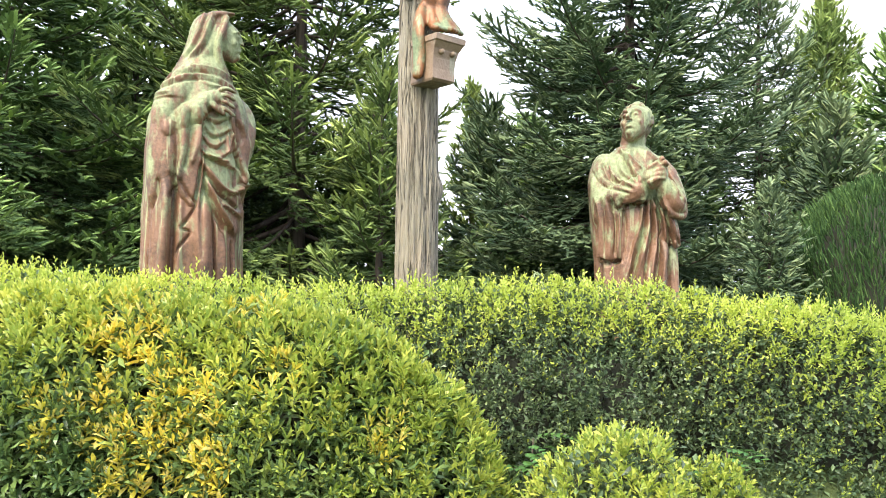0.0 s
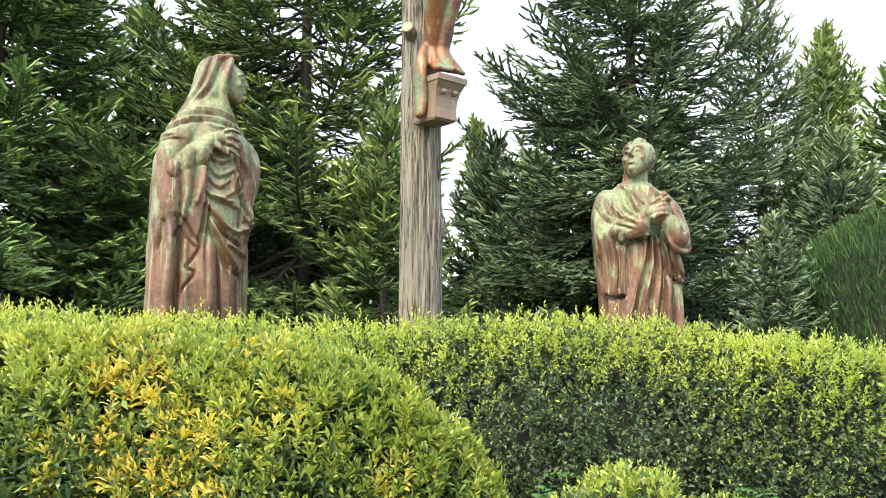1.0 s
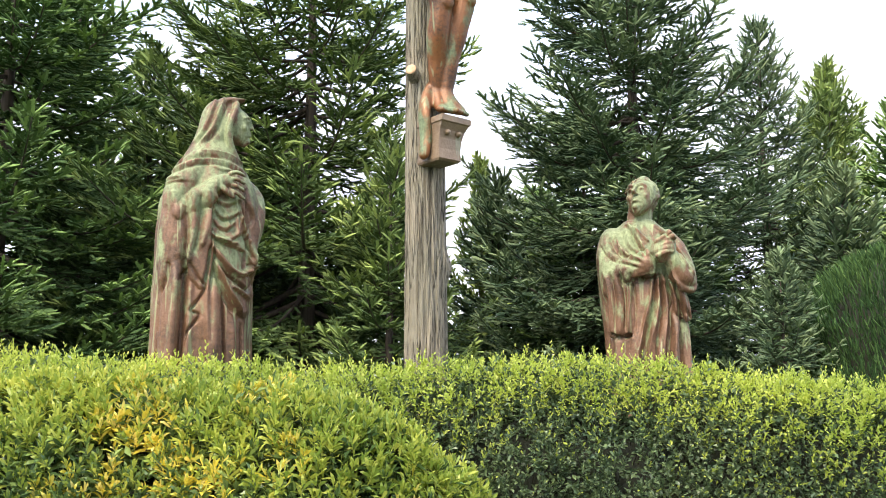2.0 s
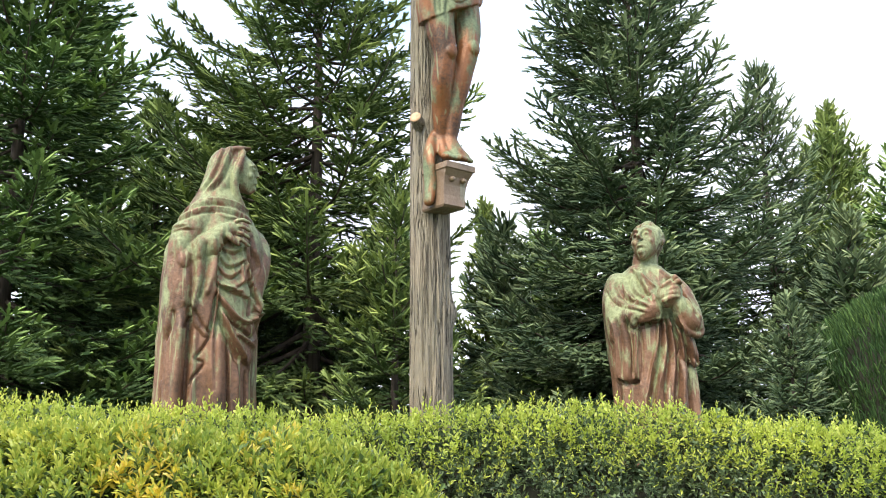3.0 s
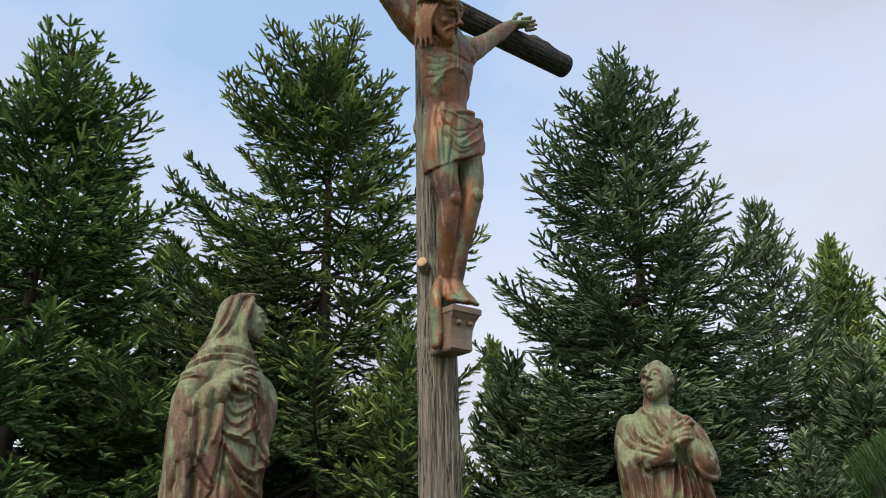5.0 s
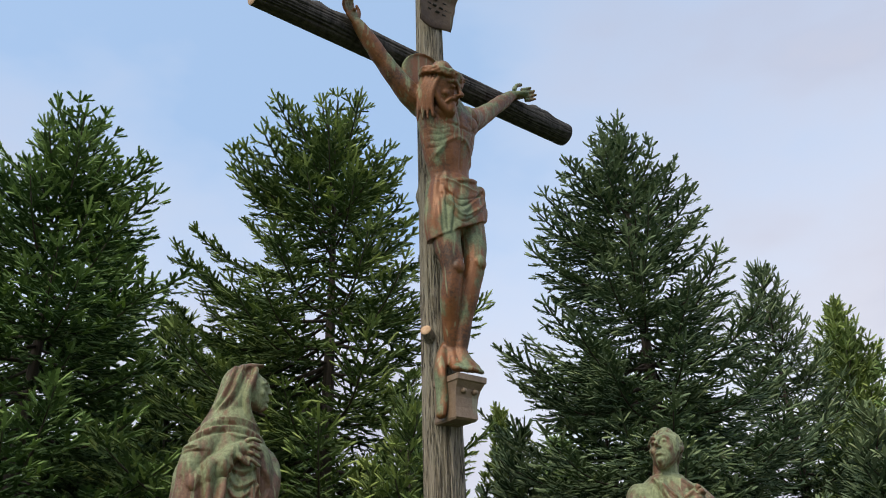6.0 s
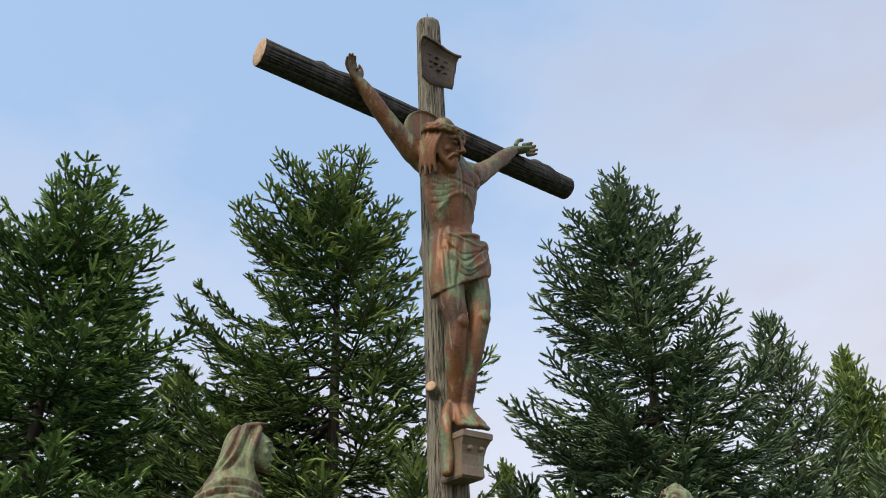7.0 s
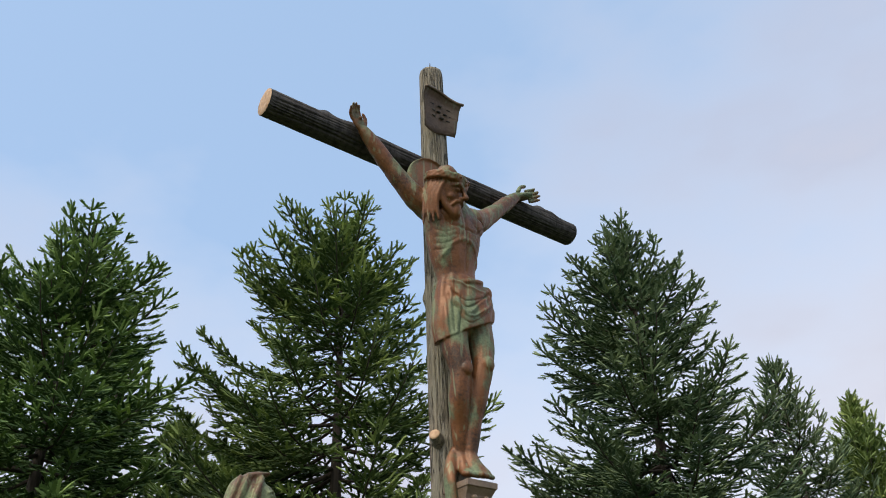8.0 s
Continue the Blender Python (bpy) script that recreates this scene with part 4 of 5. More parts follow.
def figure_on_cross():
    """The cast figure on the cross. Local frame: x along the beam, -y to the front, z up from the ground."""
    p = []
    F = lambda x, w, z: (x, -w, z)
    # trunk: hips, waist, ribs, chest
    p.append(limb([F(-0.01, 0.155, 3.60), F(-0.015, 0.165, 3.74), F(-0.04, 0.165, 3.87), F(-0.055, 0.175, 3.98), F(-0.06, 0.185, 4.12), F(-0.055, 0.175, 4.25), F(-0.05, 0.16, 4.35)],
                  [(0.15, 0.10), (0.145, 0.10), (0.125, 0.085), (0.145, 0.10), (0.175, 0.115), (0.185, 0.105), (0.14, 0.075)], 24))
    for s in (-1, 1):
        p.append(ball(F(-0.055 + 0.085 * s, 0.245, 4.19), (0.085, 0.045, 0.065)))
    # arms up to the beam
    p.append(limb([F(-0.20, 0.165, 4.28), F(-0.30, 0.15, 4.33), F(-0.43, 0.13, 4.47), F(-0.525, 0.12, 4.58), F(-0.61, 0.115, 4.675)], [0.085, 0.065, 0.05, 0.047, 0.031]))
    p += hand(F(-0.61, 0.115, 4.672), (-0.62, -0.06, 0.78), (0.75, 0, 0.6), (0.1, -0.9, 0.1), 1.02, 0.8, 0.0)
    p.append(limb([F(0.10, 0.165, 4.29), F(0.195, 0.15, 4.35), F(0.34, 0.13, 4.49), F(0.44, 0.12, 4.59), F(0.54, 0.115, 4.69)], [0.085, 0.065, 0.05, 0.047, 0.031]))
    p += hand(F(0.54, 0.115, 4.69), (0.93, -0.06, 0.38), (-0.35, 0, 0.9), (0.1, -0.9, 0.1), 1.22, 0.4, 0.04)
    p.append(ball(F(-0.645, 0.14, 4.735), 0.012, 8))
    p.append(ball(F(0.60, 0.14, 4.715), 0.012, 8))
    # neck, bowed head, beard, hair and wreath
    p.append(limb([F(-0.07, 0.165, 4.30), F(-0.09, 0.2, 4.37), F(-0.10, 0.225, 4.42)], [0.075, 0.065, 0.065]))
    p += head(F(-0.16, 0.27, 4.33), (0.42, -0.85, -0.34), (-0.10, -0.1, 1), 1.17, False, "long", True)
    # disc behind the head
    p.append(tube([F(-0.135, 0.075, 4.515), F(-0.135, 0.085, 4.515), F(-0.135, 0.105, 4.51), F(-0.135, 0.115, 4.51)], [0.155, 0.165, 0.165, 0.15], 36))
    # loincloth with a slanting hem
    cv, cf = robe([(3.53, -0.178, 0.172, -0.290, -0.06), (3.62, -0.19, 0.18, -0.292, -0.05), (3.70, -0.182, 0.17, -0.28, -0.05), (3.79, -0.165, 0.145, -0.268, -0.06), (3.83, -0.15, 0.12, -0.255, -0.07)],
                  lambda a, z: 0.003 * math.sin(9 * a + 14 * z) + 0.003 * math.sin(15 * a - 20 * z), 80, 40)
    cv[:, 2] += 0.52 * cv[:, 0] * np.clip(1 - (cv[:, 2] - 3.53) / 0.3, 0, 1) + 0.015
    p.append((cv, cf))
    st = []
    for z0, z1, z2, z3, w, h in ((3.77, 3.64, 3.71, 3.80, 0.008, -0.008), (3.72, 3.585, 3.64, 3.73, 0.010, 0.007), (3.66, 3.545, 3.61, 3.71, 0.007, -0.007), (3.80, 3.78, 3.76, 3.81, 0.012, 0.006), (3.74, 3.68, 3.72, 3.79, 0.007, -0.006), (3.69, 3.60, 3.70, 3.77, 0.013, 0.005)):
        st.append(([(-0.14, z0), (-0.07, z1), (0.04, z2), (0.13, z3)], w, h))
    for x0, x1 in ((-0.15, -0.15), (-0.125, -0.135), (-0.09, -0.11)):
        st.append(([(x0, 3.72), (x0 - 0.01, 3.6), (x1, 3.48)], 0.010, -0.006))
    # ribs, breastbone and belly
    st.append(([(-0.055, 4.26), (-0.05, 4.13), (-0.04, 4.05)], 0.014, -0.007))
    st.append(([(-0.04, 4.04), (-0.035, 3.95), (-0.03, 3.87)], 0.012, -0.006))
    for s in (-1, 1):
        st.append(([(-0.045, 4.06), (-0.05 + 0.07 * s, 4.02), (-0.05 + 0.125 * s, 3.93)], 0.018, 0.006))
        st.append(([(-0.06, 4.12), (-0.055 + 0.09 * s, 4.125), (-0.055 + 0.16 * s, 4.19)], 0.014, -0.007))
        for k in range(4):
            st.append(([(-0.05 + 0.06 * s, 4.10 - 0.03 * k), (-0.05 + 0.12 * s, 4.075 - 0.033 * k), (-0.05 + 0.165 * s, 4.09 - 0.035 * k)], 0.009, -0.002))
    p.append(limb([F(-0.15, 0.2, 3.475), F(-0.06, 0.27, 3.545), F(0.06, 0.27, 3.61), F(0.16, 0.2, 3.66)], [0.014] * 4, 10))
    p.append(limb([F(-0.155, 0.14, 3.80), F(-0.06, 0.255, 3.80), F(0.05, 0.26, 3.83), F(0.125, 0.18, 3.87)], [0.014] * 4, 10))
    p.append(ball(F(0.135, 0.2, 3.80), (0.035, 0.045, 0.05)))
    p.append(limb([F(0.14, 0.19, 3.79), F(0.15, 0.19, 3.72), F(0.145, 0.17, 3.66)], [(0.035, 0.04), (0.035, 0.035), (0.02, 0.025)]))
    # legs, knees, shins and crossed feet
    p.append(limb([F(-0.085, 0.17, 3.62), F(-0.09, 0.195, 3.45), F(-0.075, 0.215, 3.30), F(-0.07, 0.185, 3.15), F(-0.045, 0.15, 3.02), F(-0.03, 0.13, 2.90)], [0.086, 0.073, 0.056, 0.055, 0.044, 0.033]))
    p.append(limb([F(0.075, 0.17, 3.66), F(0.072, 0.205, 3.50), F(0.055, 0.235, 3.35), F(0.03, 0.205, 3.19), F(0.012, 0.18, 3.05), F(0.0, 0.165, 2.90)], [0.086, 0.073, 0.056, 0.055, 0.044, 0.033]))
    p.append(ball(F(-0.072, 0.26, 3.30), (0.035, 0.025, 0.04)))
    p.append(ball(F(0.055, 0.28, 3.345), (0.035, 0.025, 0.04)))
    p.append(limb([F(0.0, 0.155, 2.90), F(0.0, 0.195, 2.835), F(0.012, 0.24, 2.79)], [(0.036, 0.04), (0.04, 0.032), (0.044, 0.018)]))
    p.append(limb([F(-0.035, 0.13, 2.90), F(-0.04, 0.17, 2.82), F(-0.05, 0.215, 2.79)], [(0.034, 0.036), (0.038, 0.03), (0.04, 0.018)]))
    for k in range(5):
        x = -0.028 + 0.02 * k
        p.append(limb([F(x, 0.235, 2.785), F(x + 0.003, 0.275 - 0.005 * k, 2.775)], [0.014, 0.012], 8, 2))
        p.append(limb([F(x - 0.06, 0.215, 2.785), F(x - 0.062, 0.25, 2.775)], [0.013, 0.011], 8, 2))
    # drapery falling beside the feet
    p.append(limb([F(-0.05, 0.11, 2.93), F(-0.09, 0.125, 2.84), F(-0.115, 0.14, 2.76), F(-0.105, 0.14, 2.66), F(-0.125, 0.15, 2.57)], [(0.025, 0.025), (0.034, 0.03), (0.022, 0.036), (0.026, 0.036), (0.022, 0.028)]))
    return cast("statue_of_crucified_figure", p, (CROSS.x, CROSS.y, 0.0), CROSS_TURN, 0.0053, "green and rust bronze figure fixed to the cross", "statue", 0.0035, st, "rust_bronze")


veiled_woman()
praying_youth()
figure_on_cross()


# ---- plants ----
def turns(way, spin):
    """Rotation matrices that take +y to way, spun about it."""
    way = way / (np.linalg.norm(way, axis=1)[:, None] + 1e-9)
    ref = np.where(np.abs(way[:, 2:3]) > 0.9, np.array([[1.0, 0, 0]]), np.array([[0, 0, 1.0]]))
    a = np.cross(way, ref)
    a /= np.linalg.norm(a, axis=1)[:, None]
    b = np.cross(a, way)
    c, s = np.cos(spin)[:, None], np.sin(spin)[:, None]
    return np.stack([a * c + b * s, way, -a * s + b * c], 2)


def strewn(template, tris, rot, pos, scale):
    """Copies of a small template, as verts and triangles. scale: rows of three."""
    v = template[None] * scale[:, None, :]
    v = np.einsum("nij,nkj->nki", rot, v) + pos[:, None, :]
    k = len(template)
    f = tris[None] + (np.arange(len(pos)) * k)[:, None, None]
    return v.reshape(-1, 3), f.reshape(-1, 3)


LEAF = np.array([(0, 0, 0), (0.33, 0.34, 0.07), (-0.33, 0.34, 0.0), (0.44, 0.70, 0.10), (-0.44, 0.70, 0.03), (0, 1.0, -0.06)])
LEAF_TRIS = np.array([(0, 1, 2), (2, 1, 3), (2, 3, 4), (4, 3, 5)])
KITE = np.array([(0, 0, 0), (0.5, 0.58, 0.10), (-0.5, 0.58, 0.10), (0, 1.0, -0.1)])
KITE_TRIS = np.array([(0, 1, 3), (0, 3, 2)])


def sprigs(pos, way, leaves, length, leaf_len, leaf_wide, seed):
    """Leaves set spirally on short shoots: returns positions, turns, scales and the height on the shoot (0 to 1)."""
    g = np.random.default_rng(seed)
    n = len(pos)
    k = np.arange(leaves)
    h = (k + 0.5) / leaves
    az = k[None] * 2.4 + g.uniform(0, 6.28, (n, 1))
    rot = turns(way, np.zeros(n))
    lean = np.radians(70 - 52 * h)[None] + g.normal(0, 0.2, (n, leaves))
    d = np.stack([np.cos(az) * np.sin(lean), np.cos(lean), np.sin(az) * np.sin(lean)], 2)
    d = np.einsum("nij,nkj->nki", rot, d)
    base = pos[:, None] + rot[:, None, :, 1] * (h[None] * length[:, None])[..., None]
    size = leaf_len * g.uniform(0.75, 1.2, (n, leaves)) * (1.05 - 0.35 * h[None] ** 3)
    d, base, size = d.reshape(-1, 3), base.reshape(-1, 3), size.ravel()
    spin = g.normal(0, 0.5, len(d)) + np.pi * (g.uniform(size=len(d)) < 0.15)
    sc = np.stack([size * leaf_wide, size, size], 1)
    return base, turns(d, spin), sc, np.tile(h, n)


def rough_out(p, scale, amount):
    return np.array([amount * noise.noise(Vector(q) * scale) for q in p])


def hedge_points(x0, x1, centre, half, top, foot, count, seed, power=2.6, ends=0.0):
    """Points and outward ways over a clipped hedge along x: centre(x), half(x), top(x) and foot(x)."""
    g = np.random.default_rng(seed)
    x = g.uniform(x0, x1, count)
    e = 2 / power
    grid = np.linspace(0.0, np.pi * 0.98, 400)
    prof = np.stack([np.sign(np.cos(grid)) * np.abs(np.cos(grid)) ** e * float(half(np.array([x0]))[0]), np.abs(np.sin(grid)) ** e * 1.0], 1)
    arc = np.concatenate([[0], np.cumsum(np.linalg.norm(np.diff(prof, axis=0), axis=1))])
    th = np.interp(g.uniform(0, arc[-1], count), arc, grid)
    # th 0: front foot; pi/2: top; pi: back
    c, s = np.cos(th), np.sin(th)
    e = 2 / power
    cy = np.sign(c) * np.abs(c) ** e
    cz = np.sign(s) * np.abs(s) ** e
    hh, tt, ff, yy = half(x), top(x), foot(x), centre(x)
    if ends:
        u = np.abs((x - (x0 + x1) / 2) / ((x1 - x0) / 2))
        r = np.maximum(0.02, 1 - u ** ends) ** (1 / ends)
        hh, tt = hh * r, ff + (tt - ff) * np.maximum(0.05, r)
    p = np.stack([x, yy - cy * hh, ff + cz * (tt - ff)], 1)
    nx = np.zeros(count)
    if ends:
        nx = np.sign(x - (x0 + x1) / 2) * np.abs((x - (x0 + x1) / 2) / ((x1 - x0) / 2)) ** (ends - 1) * 0.9
    w = np.stack([nx, -np.sign(c) * np.abs(c) ** (2 - e) / np.maximum(hh, 0.05), np.sign(s) * np.abs(s) ** (2 - e) / np.maximum(tt - ff, 0.05)], 1)
    w[:, 0] /= (x1 - x0) / 2
    w /= np.linalg.norm(w, axis=1)[:, None] + 1e-9
    return p, w


def hedge(name, label, count, shape, leaf, seed, young, old, young_share, tips, side_growth=0.14, gold=()):
    """A clipped hedge: near-black inner sheet painted as shade, stems, old leaves, young leaves and long tips."""
    p, w = hedge_points(count=count, seed=seed, **shape)
    g = np.random.default_rng(seed + 1)
    p = p + w * (rough_out(p, 2.6, 0.05) + rough_out(p, 9.0, 0.035))[:, None]
    keep = p[:, 2] > ground_z(p[:, 0], p[:, 1]) - 0.02
    p, w = p[keep], w[keep]
    way = w * 0.75 + np.array([0, 0, 0.75]) + g.normal(0, 0.28, p.shape)
    length = g.uniform(0.04, 0.075, len(p))
    long = g.uniform(size=len(p)) < tips * np.clip(w[:, 2], 0, 1)
    length[long] *= g.uniform(1.4, 2.6, long.sum())
    p = p - w * (length * 0.85)[:, None] + way * (long * 0.015)[:, None]
    base, rot, sc, h = sprigs(p, way, 12, length, leaf[0], leaf[1], seed + 2)
    crest = np.clip((w[:, 2] - 0.26) / 0.42, 0, 1)
    lush = crest + side_growth + 0.55 * np.clip((p[:, 0] - 0.85) / 0.5, 0, 1) + rough_out(p, 1.7, 0.35) + rough_out(p, 6.0, 0.2)
    up = np.repeat(np.clip(lush, 0.02, 1), 12)
    fresh = (h > 1.0 - young_share * (0.35 + 0.9 * up)) & (g.uniform(size=len(h)) < 0.04 + 0.95 * up)
    # golden patches: (x, z, radius) on the front
    near = np.zeros(len(p))
    for gx, gz0, gr in gold:
        near = np.maximum(near, 1 - np.hypot(p[:, 0] - gx, p[:, 2] - gz0) / gr)
    golden = np.repeat(g.uniform(size=len(p)) < np.clip(near * 2.2, 0, 0.62), 12) & (g.uniform(size=len(h)) < 0.75)
    fresh = fresh & ~golden
    root = thing(name, (0, 0, 0), label, "hedge")
    for nm, pick, mat in (("old_leaves", ~fresh & ~golden, old), ("young_leaves", fresh, young), ("golden_leaves", golden, MAT["gold"])):
        if not pick.any():
            continue
        v, f = strewn(LEAF, LEAF_TRIS, rot[pick], base[pick], sc[pick])
        tagged(part(nm, np_mesh(nm, v, f, mat), root), kind="stuff")
    # inner layers of old leaves
    ib, ir, isc = [], [], []
    for layer, deep in enumerate((0.045, 0.09)):
        q = p - w * deep + g.normal(0, 0.025, p.shape)
        one = sprigs(q, w + g.normal(0, 0.5, p.shape), 4, length, leaf[0] * 1.2, leaf[1] * 1.3, seed + 3 + layer)
        ib.append(one[0]), ir.append(one[1]), isc.append(one[2])
    v, f = strewn(KITE, KITE_TRIS, np.concatenate(ir), np.concatenate(ib), np.concatenate(isc))
    tagged(part("inner_foliage", np_mesh("inner_foliage", v, f, old), root), kind="stuff")
    # stems
    pick = g.choice(len(p), min(len(p), 2600), replace=False)
    stick = np.array([(0.5, 0, 0), (-0.3, 0, 0.4), (-0.3, 0, -0.4), (0, 1, 0)])
    st = np.array([(0, 1, 3), (1, 2, 3), (2, 0, 3)])
    inward = p[pick] - w[pick] * 0.16 - np.array([0, 0, 0.05])
    d = p[pick] + way[pick] * 0.03 - inward
    ln = np.linalg.norm(d, axis=1)
    v, f = strewn(stick, st, turns(d, np.zeros(len(d))), inward, np.stack([ln * 0 + 0.006, ln, ln * 0 + 0.006], 1))
    tagged(part("stem_work", np_mesh("stem_work", v, f, MAT["twig"]), root), kind="stuff")
    # near-black sheet inside the leaves: the hedge's inner shade put into its colour
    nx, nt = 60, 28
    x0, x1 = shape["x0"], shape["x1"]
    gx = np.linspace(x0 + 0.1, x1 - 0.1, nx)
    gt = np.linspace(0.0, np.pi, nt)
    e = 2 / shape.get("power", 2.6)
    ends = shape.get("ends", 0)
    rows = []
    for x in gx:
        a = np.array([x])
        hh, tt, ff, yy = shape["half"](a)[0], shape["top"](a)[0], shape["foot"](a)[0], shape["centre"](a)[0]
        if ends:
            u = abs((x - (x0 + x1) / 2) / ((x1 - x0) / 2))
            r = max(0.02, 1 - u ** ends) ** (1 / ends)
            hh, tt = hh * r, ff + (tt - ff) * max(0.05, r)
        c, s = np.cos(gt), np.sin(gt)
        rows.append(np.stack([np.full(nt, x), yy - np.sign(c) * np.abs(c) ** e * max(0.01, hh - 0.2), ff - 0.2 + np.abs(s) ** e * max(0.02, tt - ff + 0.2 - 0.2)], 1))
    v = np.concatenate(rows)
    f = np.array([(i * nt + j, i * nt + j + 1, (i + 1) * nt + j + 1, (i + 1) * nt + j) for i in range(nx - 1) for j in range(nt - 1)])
    tagged(part("shade_core", np_mesh("shade_core", v, f, MAT["inner_shade"], True), root), kind="stuff")
    return root


con = lambda k: (lambda x: np.full(np.shape(x), float(k)))
# long hedge behind, running across in front of the statues
hedge("back_hedge", "long clipped green hedge with yellow-green new growth", 15500,
      dict(x0=-3.0, x1=3.2, centre=lambda x: 3.18 - 0.10 * np.clip(x - 0.9, 0, 1.4) ** 1.5, half=con(0.40), top=lambda x: 1.60 - 0.02 * x - 0.012 * np.clip(x, 0, 3) ** 2 + 0.02 * np.sin(x * 2.3), foot=con(0.55), power=2.1),
      (0.022, 0.46), 21, MAT["young"], MAT["old"], 0.95, 0.34, 0.0)
# rounded bush in front, with golden patches
hedge("golden_bush", "large rounded clipped bush with golden yellow patches", 8600,
      dict(x0=-3.0, x1=0.26, centre=con(2.52), half=con(0.5), top=lambda x: 1.57 + 0.025 * np.sin(x * 3 + 1), foot=con(0.35), power=2.2, ends=3.2),
      (0.041, 0.27), 31, MAT["azalea_young"], MAT["azalea"], 0.78, 0.12, 0.16,
      ((-0.78, 1.16, 0.20), (-0.70, 1.26, 0.12), (-0.90, 1.40, 0.13), (-0.58, 1.50, 0.09), (-0.45, 1.31, 0.07), (-1.05, 1.20, 0.10), (-0.15, 1.15, 0.08), (-0.62, 1.08, 0.10)))
# small domes in front
for count, shape, seed in ((1500, dict(x0=0.15, x1=0.87, centre=con(2.3), half=con(0.42), top=con(1.18), foot=con(0.4), power=2.1, ends=2.2), 41),
                           (800, dict(x0=0.60, x1=1.08, centre=con(2.55), half=con(0.26), top=con(1.07), foot=con(0.4), power=2.1, ends=2.2), 45)):
    hedge("small_bush", "small low clipped bush with yellow-green tips", count, shape, (0.026, 0.40), seed, MAT["azalea_young"], MAT["old"], 0.9, 0.2, 0.2)


def shoot_template(count, seed):
    """A fir shoot one long: a dense spindle of packed needles with single needles standing out of it."""
    g = np.random.default_rng(seed)
    v = [(0, 0, 0), (0.4, 0.15, 0.0), (0, 0.2, 0.48), (-0.4, 0.15, 0.0), (0.36, 0.84, 0.0), (0, 0.82, 0.4), (-0.36, 0.84, 0.0), (0, 1.0, 0.08)]
    f = []
    for k in range(3):
        a, b = 1 + k, 1 + (k + 1) % 3
        f += [(0, a, b), (a, a + 3, b), (b, a + 3, b + 3), (a + 3, 7, b + 3)]
    for k in range(count):
        t = (k + 0.5) / count
        a = k * 2.4
        out = np.array([math.cos(a), 0.0, 0.75 * math.sin(a) + 0.25])
        out /= np.linalg.norm(out)
        b = np.array([0, 0.9 * t, 0]) + out * 0.2
        n = len(v)
        v += [b - np.array([0, 0.035, 0]), b + np.array([0, 0.035, 0]), b + out * (0.95 - 0.35 * t) * g.uniform(0.75, 1.1) + np.array([0, 0.12, 0])]
        f.append((n, n + 1, n + 2))
    return np.array(v, float), np.array(f)


SHOOT, SHOOT_TRIS = shoot_template(10, 2)
FAR_SHOOT, FAR_TRIS = shoot_template(3, 3)


